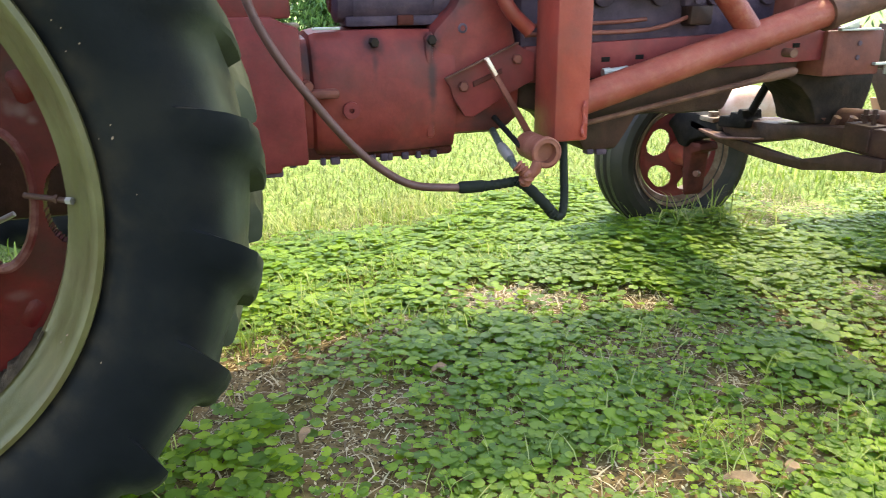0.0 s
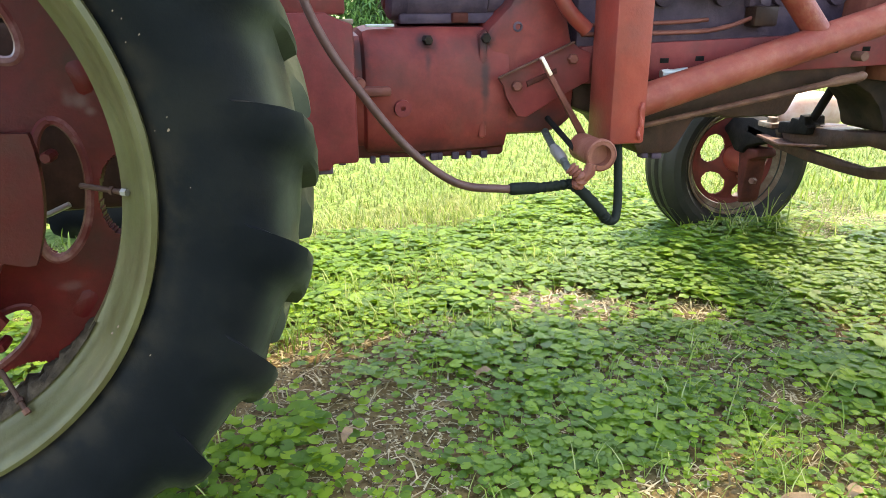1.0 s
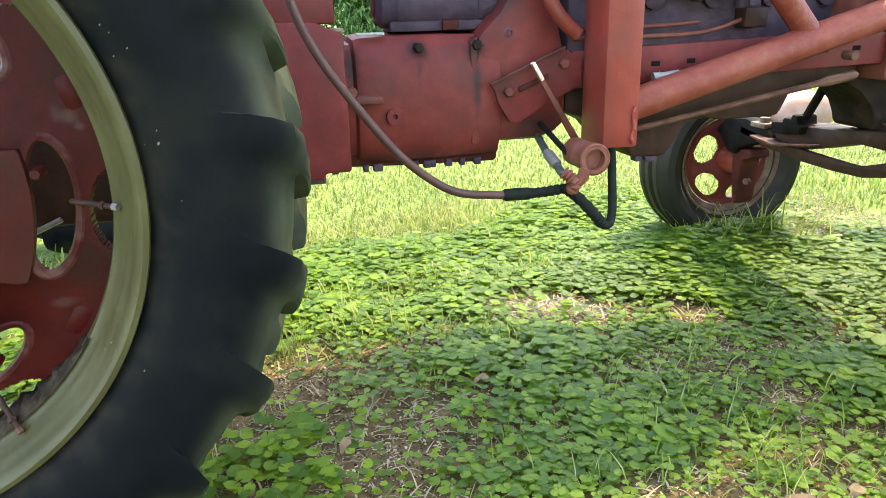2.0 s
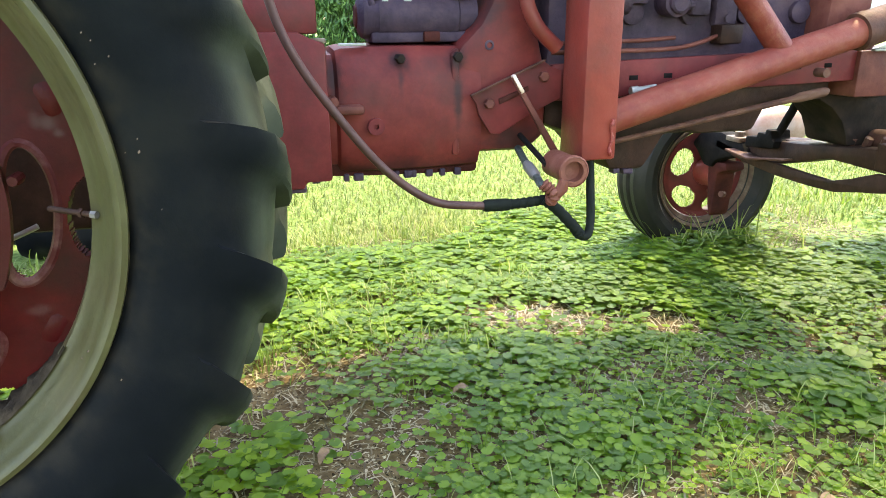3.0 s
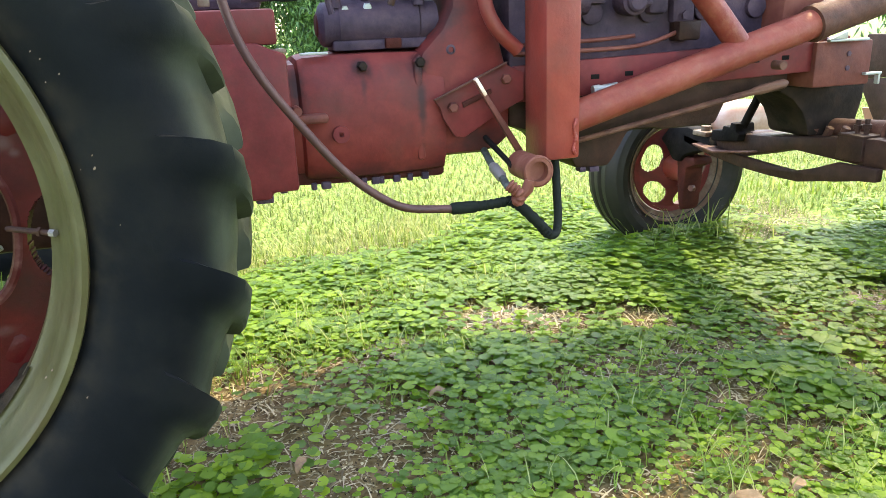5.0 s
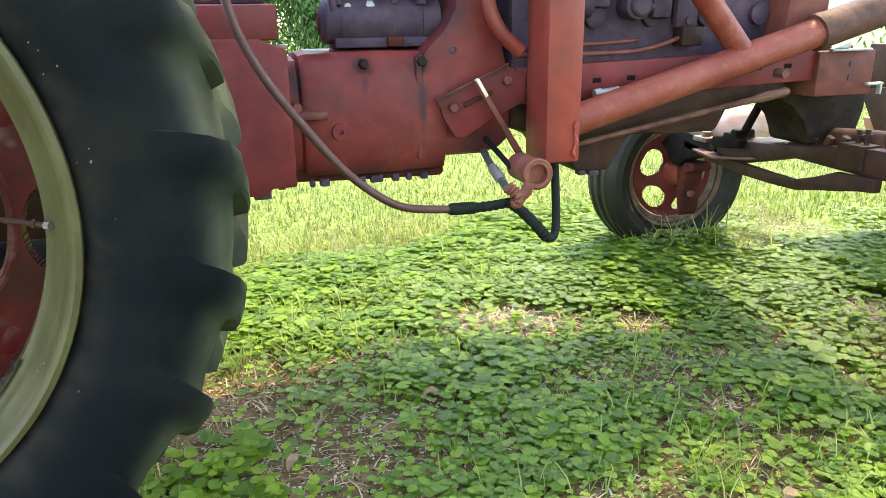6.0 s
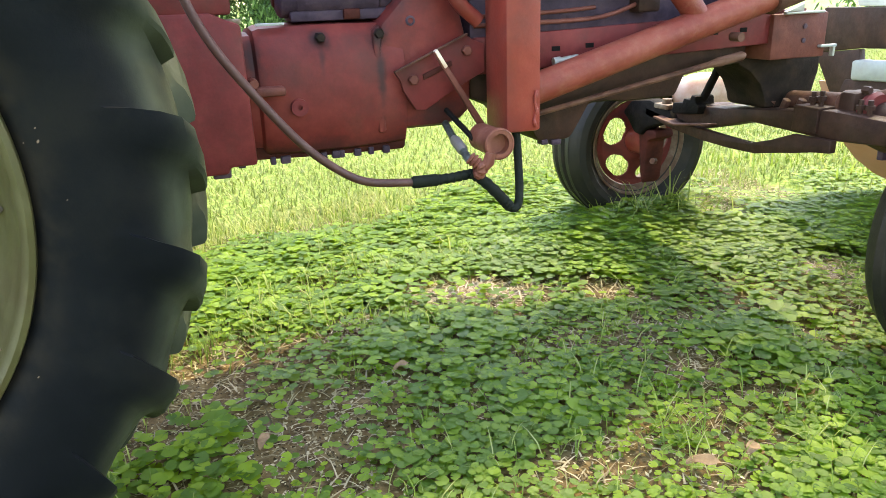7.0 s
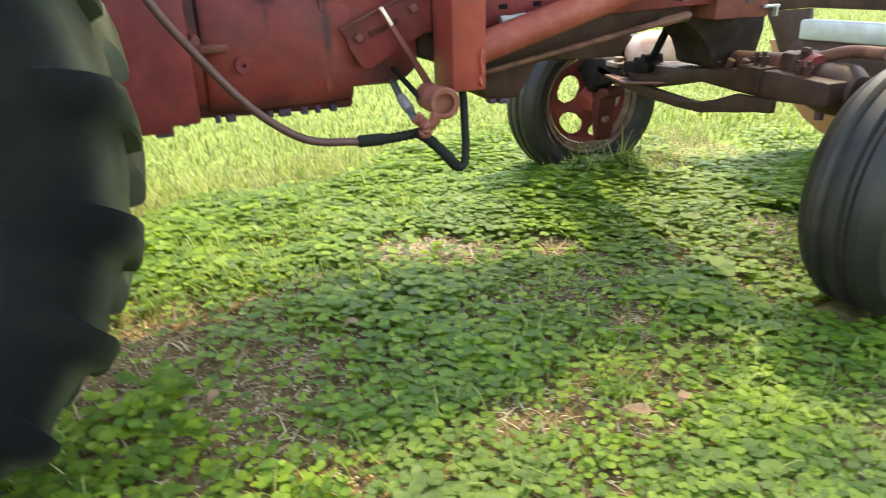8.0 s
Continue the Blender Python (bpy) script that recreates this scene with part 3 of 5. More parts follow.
n = 150000
fx, fy = rng.uniform(-0.4, 3.4, n), rng.uniform(-0.9, 2.0, n)
k = clear(fx, fy) & (rng.random(n) < np.clip(1.0 - 1.15 * cover(fx, fy), 0, 1))
fx, fy = fx[k], fy[k]
n = len(fx)
turn, big = rng.uniform(0, 2 * math.pi, n), rng.uniform(0.002, 0.008, n)
slim = big * rng.uniform(0.2, 0.6, n)
up = lie(fx, fy) + rng.uniform(0.002, 0.007, n)
tip = rng.uniform(-0.3, 0.6, n) * big
flat = []
for a, b, c in ((-1, 0, 0), (0.1, -1, 0.4), (1, 0, 1), (-0.1, 1, 0.6)):
    flat.append(np.stack([fx + a * big * np.cos(turn) - b * slim * np.sin(turn), fy + a * big * np.sin(turn) + b * slim * np.cos(turn), up + c * tip], -1))
tagged(new("leaf_crumbs", cells("leaf_crumbs", np.stack(flat, 1), [(0, 1, 2, 3)], CRUMB, 4)), "crumbs of dead leaf and straw on the soil", "litter", kind="stuff")

# ---------- tractor ----------
tractor = tagged(new("tractor"), "old faded red farm tractor with loader frame on the lawn", "tractor")
AXLE_Z, FRONT_X, FRONT_Z, MID_Y = 0.714, 2.48, 0.334, 0.79


def rear_tyre_mesh():
    """Moulded in one piece: the grid runs along the slanting bars, so that their edges stay crisp."""
    # stations from the bead over the side to the middle: y, radius, height of the bar, lag of the bar in degrees
    st = [(0.03, 0.485, 0, 0), (0.012, 0.508, 0, 0), (-0.004, 0.53, 0, 0), (-0.02, 0.565, 0, 0), (-0.027, 0.6, 0, 0), (-0.0275, 0.622, 0, 0), (-0.026, 0.632, 0.008, 0.2),
          (-0.02, 0.652, 0.018, 0.8), (-0.008, 0.674, 0.031, 1.8), (0.008, 0.694, 0.036, 2.9), (0.03, 0.706, 0.037, 4.3), (0.06, 0.714, 0.033, 5.9), (0.09, 0.718, 0.029, 7.4),
          (0.112, 0.719, 0.027, 8.5), (0.118, 0.72, 0.0, 8.8), (0.13, 0.72, 0, 9.4)]
    lugs, pitch = 22, 360 / 22
    # over the bar, in degrees: its height at the shoulder and on the tread
    across = [(-8.2, 0, 0), (-6.2, 0.12, 0), (-4.8, 0.45, 0.04), (-4.3, 0.6, 0.85), (-3.7, 0.75, 0.98), (-1.9, 0.98, 0.96), (-0.35, 1, 0.78), (0, 0.97, 0.7), (0.45, 0.1, 0.55), (1.5, 0, 0.3), (4.6, 0, 0)]
    bm = bmesh.new()
    rings = []
    for far in (False, True):
        for y, rad, up, lag in st if not far else st[::-1]:
            ring = []
            for i in range(lugs):
                for off, soft_h, hard_h in across:
                    w = min(1, max(0, (lag - 3.9) / 3))
                    h = soft_h * (1 - w) + hard_h * w
                    a = radians(9.8 + (i + (0.5 if far else 0)) * pitch - 1.12 * lag + off)
                    nose = 0.35 if 0 < up < 0.04 else 0
                    q = rad + up * h
                    ring.append(bm.verts.new((q * math.cos(a), (0.26 - y if far else y) + (nose * up * h if far else -nose * up * h), q * math.sin(a))))
            rings.append(ring)
    n = len(rings[0])
    for a, b in list(zip(rings, rings[1:])) + [(rings[-1], rings[0])]:
        for i in range(n):
            j = (i + 1) % n
            bm.faces.new((a[i], a[j], b[j], b[i]))
    return finish("tyre", bm, RUBBER, 30)


def rear_rim_mesh():
    # the outer lip, the bead seat and the well of a steel rim
    prof = [(0.512, 0.004), (0.511, -0.004), (0.503, -0.007), (0.494, -0.002), (0.489, 0.012), (0.481, 0.022), (0.474, 0.03), (0.466, 0.05), (0.452, 0.06), (0.447, 0.085),
            (0.447, 0.175), (0.452, 0.2), (0.489, 0.248), (0.503, 0.267), (0.512, 0.256), (0.5, 0.24), (0.46, 0.19), (0.456, 0.08), (0.476, 0.05), (0.498, 0.02)]
    return finish("rim", lathe(prof, 160, closed=True), OLIVE, 42)


def rear_centre_mesh():
    """Cast disc with oval openings between broad spokes, pads at its edge and a dished hub."""
    bm = bmesh.new()
    spokes, steps = 7, 720

    def ring(r, y):
        return [bm.verts.new((r * math.cos(2 * math.pi * i / steps), y, r * math.sin(2 * math.pi * i / steps))) for i in range(steps)]

    def gap(i, r):
        # openings lie where the middle of a cell is near an opening's middle
        a = (i + 0.5) / steps * 360
        off = min(abs((a - (-7 + 360 / 7 * s) + 180) % 360 - 180) for s in range(spokes))
        return abs(off / 17.8) ** 2.6 + abs((r - 0.355) / 0.037) ** 2 < 1 or (off / 9) ** 2 + ((r - 0.45) / 0.045) ** 2 < 1

    rs = [0.07, 0.12, 0.16, 0.21, 0.255, 0.29] + [0.3175 + 0.0025 * k for k in range(53)]

    def face_y(r):
        return 0.075 + 0.05 * math.cos(min(1, max(0, (r - 0.1) / 0.3)) * math.pi) * -1 if r > 0.1 else 0.02

    front = [ring(r, face_y(r)) for r in rs]
    back = [ring(r, face_y(r) + 0.028) for r in rs]
    for a in range(len(rs) - 1):
        mid = (rs[a] + rs[a + 1]) / 2
        for i in range(steps):
            j = (i + 1) % steps
            if gap(i, mid):
                continue
            bm.faces.new((front[a][i], front[a][j], front[a + 1][j], front[a + 1][i]))
            bm.faces.new((back[a][j], back[a][i], back[a + 1][i], back[a + 1][j]))
            for (p, q, ok) in ((i, j, 0), (i, j, 1)):
                other = a - 1 if ok == 0 else a + 1
                edge = a if ok == 0 else a + 1
                if other < 0 or other >= len(rs) - 1 or gap(i, (rs[other] + rs[other + 1]) / 2):
                    bm.faces.new((front[edge][p], front[edge][q], back[edge][q], back[edge][p]))
            if gap((i + 1) % steps, mid):
                bm.faces.new((front[a][j], front[a + 1][j], back[a + 1][j], back[a][j]))
            if gap((i - 1) % steps, mid):
                bm.faces.new((front[a][i], front[a + 1][i], back[a + 1][i], back[a][i]))
    hub = lathe([(0.0005, -0.05), (0.07, -0.05), (0.085, -0.04), (0.09, 0.0), (0.11, 0.02), (0.13, 0.06), (0.13, 0.1), (0.0005, 0.1)], 40)
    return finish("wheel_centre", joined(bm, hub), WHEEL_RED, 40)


def wheel_bolt_mesh():
    bm = joined(tube([(0.39, 0.085, 0), (0.456, 0.047, 0)], 0.0045, 10), tube([(0.438, 0.0575, 0), (0.443, 0.0545, 0)], 0.0075, 6))
    return finish("wheel_bolt", bm, BROWN_IRON)


def bolt_tip_mesh():
    return finish("bolt_tip", tube([(0.455, 0.0475, 0), (0.463, 0.043, 0)], 0.006, 6), DULL_STEEL)


def lip_mesh():
    """The rolled edge round one opening of the wheel centre."""
    loop = []
    for t in range(41):
        ang = 2 * math.pi * t / 40
        r, a = 0.355 + 0.038 * math.sin(ang), radians(18.2) * math.copysign(abs(math.cos(ang)) ** 0.77, math.cos(ang))
        f = min(1, max(0, (r - 0.1) / 0.3))
        loop.append((r * math.cos(a), 0.075 - 0.05 * math.cos(f * math.pi) + 0.006, r * math.sin(a)))
    return finish("opening_lip", tube(loop, 0.009, 8), LIT_EDGE)


def pad_mesh():
    return finish("rim_pad", box(0.4, 0.448, 0.108, 0.15, -0.036, 0.036, 0.018), WHEEL_RED)


def hub_plate_mesh():
    """Flat plate bolted to the hub, with seven broad lobes that end behind the openings."""
    steps, front, back = 320, [], []
    bm = bmesh.new()
    for i in range(steps):
        a = 360 * i / steps
        off = min(abs((a - (-7 + 360 / 7 * s) + 180) % 360 - 180) for s in range(7))
        r = 0.3 + 0.045 / (1 + math.exp((off - 18) * 4))
        for row, y in ((front, 0.056), (back, 0.07)):
            row.append(bm.verts.new((r * math.cos(radians(a)), y, r * math.sin(radians(a)))))
    bm.faces.new(front)
    bm.faces.new(back[::-1])
    for i in range(steps):
        j = (i + 1) % steps
        bm.faces.new((front[j], front[i], back[i], back[j]))
    for s in range(7):
        b = lathe([(0.0005, 0.08), (0.009, 0.08), (0.009, 0.05), (0.007, 0.046), (0.0005, 0.046)], 8)
        bmesh.ops.translate(b, verts=b.verts, vec=(0.36 * math.cos(radians(4 + 360 / 7 * s)), 0, 0.36 * math.sin(radians(4 + 360 / 7 * s))))
        bm = joined(bm, b)
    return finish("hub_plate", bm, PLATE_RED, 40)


def rim_dirt_mesh():
    """Dry soil lying in the lower inside of the rim."""
    bm = bmesh.new()
    rows = []
    for i in range(61):
        a = radians(-82 + 50 * i / 60)
        fade = math.sin(math.pi * i / 60) ** 0.5
        row = []
        for y, up in ((0.055, 0.0), (0.06, 0.008), (0.075, 0.016), (0.1, 0.02), (0.14, 0.02), (0.165, 0.0)):
            q = 0.452 - fade * up * (0.7 + 0.9 * noise.noise(Vector((i * 0.5, y * 60, 1.0))))
            row.append(bm.verts.new((q * math.cos(a), y, q * math.sin(a))))
        rows.append(row)
    for a, b in zip(rows, rows[1:]):
        for i in range(5):
            bm.faces.new((a[i], a[i + 1], b[i + 1], b[i]))
    return finish("rim_dirt", bm, MUD, 60)


FLECKS = [(0.49, -0.0087, 0.94, 0.0016), (0.5, -0.011, 0.93, 0.0014), (0.52, -0.0161, 0.91, 0.0018), (0.5, -0.0059, 0.9, 0.0014), (0.54, -0.012, 0.8, 0.0016), (0.54, -0.0108, 0.782, 0.003), (0.52, -0.0001, 0.78, 0.0012), (0.47, -0.0107, 0.44, 0.002), (0.56, -0.0181, 0.7, 0.0012), (0.42, -0.0045, 0.48, 0.002), (0.43, -0.0045, 0.49, 0.0022)]
lip_me, pad_me, plate_me, tip_me = lip_mesh(), pad_mesh(), hub_plate_mesh(), bolt_tip_mesh()
rusty_tip_me = tip_me.copy()
rusty_tip_me.materials[0] = RUSTY
tyre_me, rim_me, centre_me, wbolt_me = rear_tyre_mesh(), rear_rim_mesh(), rear_centre_mesh(), wheel_bolt_mesh()
for flip in (False, True):
    m = pose(0, 2 * MID_Y + 0.75 if flip else 0, AXLE_Z, 0, 0, 180 if flip else 0)
    wheel = new("rear_wheel")
    wheel.parent = tractor
    wheel.matrix_local = m
    wheel["label"] = "large rear wheel with barred black tyre and olive rim"
    near_wheel = wheel if not flip else near_wheel
    part("tyre", tyre_me, RUBBER, wheel, "dusty black tractor tyre with deep slanting bars")
    part("rim", rim_me, OLIVE, wheel, "olive-painted steel rim")
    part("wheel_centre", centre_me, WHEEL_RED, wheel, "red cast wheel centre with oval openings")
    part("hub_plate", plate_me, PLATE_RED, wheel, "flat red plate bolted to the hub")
    part("rim_dirt", rim_dirt_mesh(), MUD, wheel, "dry soil caked inside the rim")
    for s in range(7):
        turned = 360 / 7 * s
        part("wheel_bolt", wbolt_me, BROWN_IRON, wheel, at=pose(0, 0, 0, 0, 3.8 - turned, 0))
        part("bolt_tip", rusty_tip_me if s else tip_me, DULL_STEEL, wheel, "" if s else "pale bare bolt end", at=pose(0, 0, 0, 0, 3.8 - turned, 0))
        part("opening_lip", lip_me, LIT_EDGE, wheel, at=pose(0, 0, 0, 0, 7 - turned, 0))
        part("rim_pad", pad_me, WHEEL_RED, wheel, at=pose(0, 0.014, 0, 0, 33.5 - turned, 0))


# pale flecks on the near rear wheel
for x, y, z, size in FLECKS:
    b = bmesh.new()
    bmesh.ops.create_icosphere(b, subdivisions=1, radius=0.65 * size)
    part("paint_fleck", b, CREAM, near_wheel, at=pose(x, y, z - AXLE_Z, 0, 35, 0) @ Matrix.Diagonal((1, 0.3, 1.8, 1)))


def front_tyre_mesh():
    prof = [(0.205, 0.012), (0.222, 0.002), (0.245, -0.012), (0.27, -0.018), (0.295, -0.012), (0.312, 0.004), (0.318, 0.014), (0.326, 0.02), (0.328, 0.038), (0.322, 0.046),
            (0.316, 0.05), (0.317, 0.058), (0.329, 0.064), (0.33, 0.075)]
    prof = [(r if r < 0.23 else r * 1.022, 0.075 + (y - 0.075) * (1 if r < 0.23 else 1.22)) for r, y in prof]
    prof = prof + [(r, 0.15 - y) for r, y in prof[-2::-1]]
    return finish("tyre", lathe(prof, 80, closed=True), ROAD_RUBBER, 24)


def front_rim_mesh():
    prof = [(0.222, -0.002), (0.217, -0.006), (0.211, 0.0), (0.207, 0.014), (0.198, 0.02), (0.186, 0.03), (0.18, 0.05), (0.18, 0.1), (0.19, 0.12), (0.207, 0.136),
            (0.217, 0.156), (0.223, 0.15), (0.212, 0.136), (0.196, 0.118), (0.188, 0.1), (0.188, 0.05), (0.2, 0.028)]
    return finish("rim", lathe(prof, 72, closed=True), CREAM, 30)


def front_disc_mesh():
    """Pressed disc with four oval openings, and a hub."""
    bm = bmesh.new()
    steps = 240
    rs = [0.05, 0.075, 0.088] + [0.09 + 0.003 * k for k in range(25)] + [0.17, 0.182]

    def gap(i, r):
        a = (i + 0.5) / steps * 360
        off = min(abs((a - (8 + 72 * s) + 180) % 360 - 180) for s in range(5))
        return ((off / 26) ** 2 + ((r - 0.125) / 0.041) ** 2) < 1

    def y_at(r):
        return 0.02 + 0.05 * min(1, max(0, (r - 0.06) / 0.1)) ** 0.8

    front = [[bm.verts.new((r * math.cos(2 * math.pi * i / steps), y_at(r), r * math.sin(2 * math.pi * i / steps))) for i in range(steps)] for r in rs]
    back = [[bm.verts.new((r * math.cos(2 * math.pi * i / steps), y_at(r) + 0.007, r * math.sin(2 * math.pi * i / steps))) for i in range(steps)] for r in rs]
    for a in range(len(rs) - 1):
        mid = (rs[a] + rs[a + 1]) / 2
        for i in range(steps):
            j = (i + 1) % steps
            if gap(i, mid):
                continue
            bm.faces.new((front[a][i], front[a][j], front[a + 1][j], front[a + 1][i]))
            bm.faces.new((back[a][j], back[a][i], back[a + 1][i], back[a + 1][j]))
            for edge, other in ((a, a - 1), (a + 1, a + 1)):
                if other < 0 or other >= len(rs) - 1 or gap(i, (rs[other] + rs[other + 1]) / 2):
                    bm.faces.new((front[edge][i], front[edge][j], back[edge][j], back[edge][i]))
            for side, e in ((j, j), ((i - 1) % steps, i)):
                if gap(side, mid):
                    bm.faces.new((front[a][e], front[a + 1][e], back[a + 1][e], back[a][e]))
    hub = lathe([(0.0005, 0.0), (0.03, 0.0), (0.036, 0.01), (0.042, 0.022), (0.06, 0.028), (0.068, 0.035), (0.068, 0.055), (0.045, 0.1), (0.0005, 0.1)], 32)
    bm = joined(bm, hub)
    for s in range(5):
        b = bolt(0.055, 0.024, 0, 0.009, 0.014)
        bmesh.ops.rotate(b, verts=b.verts, cent=(0, 0, 0), matrix=Matrix.Rotation(radians(-50 + 72 * s), 3, "Y"))
        bm = joined(bm, b)
    return finish("wheel_disc", bm, RUSTY, 40)


ftyre_me, frim_me, fdisc_me = front_tyre_mesh(), front_rim_mesh(), front_disc_mesh()
disc_red = fdisc_me.copy()
disc_red.materials[0] = CAST_RED
for x, y, steer in ((FRONT_X + 0.1, 0.0, 9), (FRONT_X, 1.434, 0)):
    wheel = new("front_wheel")
    wheel.parent = tractor
    wheel.matrix_local = pose(x, y, FRONT_Z, 0, 0, steer)
    wheel["label"] = "small front wheel with ribbed tyre, worn cream rim"
    part("tyre", ftyre_me, ROAD_RUBBER, wheel, "ribbed black front tyre")
    part("rim", frim_me, CREAM, wheel, "worn cream rim")
    part("wheel_disc", disc_red, CAST_RED, wheel, "red pressed wheel disc with oval openings", at=pose(0, 0 if steer else -0.04, 0))

# rear housing and clutch housing
part("rear_housing", joined(slab([(0.36, 0.525), (0.4, 0.525), (0.5, 0.585), (0.797, 0.585), (0.799, 0.6), (0.86, 0.6), (0.86, 0.905), (0.83, 0.915), (0.8, 0.93), (0.36, 0.93)], 0.55, 1.03, 0.012),
                            tube([(0, 0.12, AXLE_Z), (0, 2.25, AXLE_Z)], 0.075, 24)), CAST_RED, tractor, "red cast rear axle housing")
# Split from the red housing so its dark colour can stand for shade.
part("axle_housing", box(-0.32, 0.355, 0.553, 1.028, 0.525, 0.92, 0.02), BROWN_IRON, tractor, "axle housing behind the wheel, darkened for its shade")
part("platform_box", box(-0.2, 0.845, 0.56, 1.02, 0.925, 1.0, 0.008), CAST_RED, tractor, "red steel step box over the axle housing")
part("housing_cap", box(0.828, 0.862, 0.558, 0.6, 0.905, 0.916, 0.004), CREAM, tractor, "pale worn casting edge")
part("gasket_edge", box(0.9, 0.965, 0.655, 0.67, 0.896, 0.902, 0.001), SILVER, tractor, "bright worn metal edge")
part("housing_foot", box(0.76, 0.8, 0.56, 0.62, 0.575, 0.605, 0.004), GREASE, tractor)


def clutch_housing():
    """Barrel-sided casting: a cross-section swollen to the side, carried along x."""
    bm = bmesh.new()
    sec = [(0.0, 0.588), (0.115, 0.59), (0.14, 0.602), (0.157, 0.635), (0.168, 0.68), (0.172, 0.74), (0.166, 0.81), (0.15, 0.865), (0.12, 0.893), (0.0, 0.9)]
    xs = [(0.85, 0.88), (0.885, 0.885), (0.892, 0.95), (0.905, 0.98), (1.0, 1.0), (1.1, 1.0), (1.2, 0.985), (1.24, 0.97)]
    rings = []
    for x, f in xs:
        left = [(MID_Y - y * f, 0.74 + (z - 0.74) * f) for y, z in sec]
        right = [(MID_Y + y * f, 0.74 + (z - 0.74) * f) for y, z in sec[::-1][1:-1]]
        rings.append([bm.verts.new((x, y, z)) for y, z in left + right])
    n = len(rings[0])
    for a, b in zip(rings, rings[1:]):
        for i in range(n):
            j = (i + 1) % n
            bm.faces.new((a[i], b[i], b[j], a[j]))
    bm.faces.new(rings[0])
    bm.faces.new(rings[-1][::-1])
    return bm


part("clutch_housing", clutch_housing(), CLUTCH_RED, tractor, "bulging red cast clutch housing")
part("bell_housing", slab([(1.17, 0.63), (1.35, 0.63), (1.39, 0.643), (1.42, 0.66), (1.425, 0.8), (1.405, 0.88), (1.385, 0.96), (1.36, 1.14), (1.28, 1.14), (1.265, 0.99), (1.24, 0.945), (1.19, 0.895), (1.17, 0.86)],
                          0.635, 0.945, 0.03), CLUTCH_RED, tractor, "red cast bell housing flaring upward")
b = lathe([(0.012, 0.64), (0.012, 0.633), (0.007, 0.631), (0.007, 0.64)], 16)
bmesh.ops.translate(b, verts=b.verts, vec=(1.262, 0, 0.893))
part("timing_hole", b, GREASE, tractor)
part("housing_rib", slab([(1.165, 0.63), (1.185, 0.63), (1.185, 0.89), (1.165, 0.875)], 0.626, 0.66, 0.008), CLUTCH_RED, tractor)
# The sump's colour carries underside shade as well as oil.
part("sump", slab([(0.795, 0.63), (0.8, 0.595), (0.84, 0.588), (1.0, 0.582), (1.235, 0.578), (1.243, 0.585), (1.243, 0.635), (1.0, 0.64)], 0.668, 0.912, 0.012), OILY_SHADE_RED, tractor, "sump darkened for oil and the shade under the housing")
for x, w in ((0.83, 0.012), (0.905, 0.009), (0.935, 0.016), (1.03, 0.01), (1.06, 0.013), (1.075, 0.009), (1.115, 0.012), (1.15, 0.009), (1.19, 0.012)):
    part("sump_bolt", box(x - 0.75 * w, x + 0.75 * w, 0.66, 0.682, 0.573, 0.592, 0.003), GREASE, tractor)
for x, z, r in ((1.04, 0.866, 0.016), (1.18, 0.868, 0.017)):
    part("housing_bolt", bolt(x, 0.645, z, 0.75 * r, 0.03), DARK_IRON, tractor, "dark greasy bolt head")
plug = lathe([(0.006, 0.62), (0.006, 0.608), (0.02, 0.608), (0.021, 0.63)], 24)
bmesh.ops.translate(plug, verts=plug.verts, vec=(0.975, 0, 0.712))
part("drain_plug", plug, CAST_RED, tractor)
part("housing_lug", joined(box(0.87, 0.945, 0.585, 0.64, 0.745, 0.765, 0.006), tube([(0.875, 0.575, 0.776), (0.875, 0.63, 0.776)], 0.011, 8)), DULL_RED, tractor, "dusty cast lug with bolt")

# clutch lever with its slotted bracket
part("lever_bracket", slab([(1.205, 0.778), (1.39, 0.856), (1.41, 0.842), (1.438, 0.832), (1.438, 0.765), (1.36, 0.728), (1.28, 0.682), (1.255, 0.685), (1.226, 0.732), (1.219, 0.758)], 0.6, 0.612, 0.002), CAST_RED,
     tractor, "slotted red steel bracket")
part("bracket_edge", slab([(1.203, 0.78), (1.39, 0.859), (1.39, 0.8555), (1.204, 0.777)], 0.585, 0.6, 0.0005), RUSTY, tractor, "pale worn bracket edge")
part("bracket_slot", slab([(1.275, 0.768), (1.35, 0.797), (1.352, 0.785), (1.278, 0.755)], 0.595, 0.6, 0.001), OILY_SHADE_RED, tractor)
for x, z in ((1.25, 0.758), (1.39, 0.818)):
    part("bracket_bolt", bolt(x, 0.6, z, 0.013, 0.014), DULL_RED, tractor)
part("clutch_lever", joined(slab([(1.296, 0.819), (1.305, 0.825), (1.429, 0.632), (1.414, 0.623)], 0.565, 0.577, 0.002)), DULL_RED, tractor, "flat dull red steel lever")
part("lever_end", slab([(1.297, 0.823), (1.304, 0.828), (1.329, 0.787), (1.322, 0.781)], 0.562, 0.579, 0.002), PALE_ORANGE, tractor, "pale worn lever end")

# engine, rail and underside
part("engine_block", joined(box(1.43, 2.3, 0.68, 0.92, 0.72, 1.1, 0.02), box(1.5, 2.25, 0.7, 0.9, 1.08, 1.3, 0.02)), GREASE, tractor, "greasy dark engine block")
for x in (1.66, 1.83, 2.0, 2.17):
    part("core_plug", tube([(x, 0.69, 0.965), (x, 0.665, 0.965), (x, 0.66, 0.965)], [0.03, 0.03, 0.02], 18), GREASE, tractor)
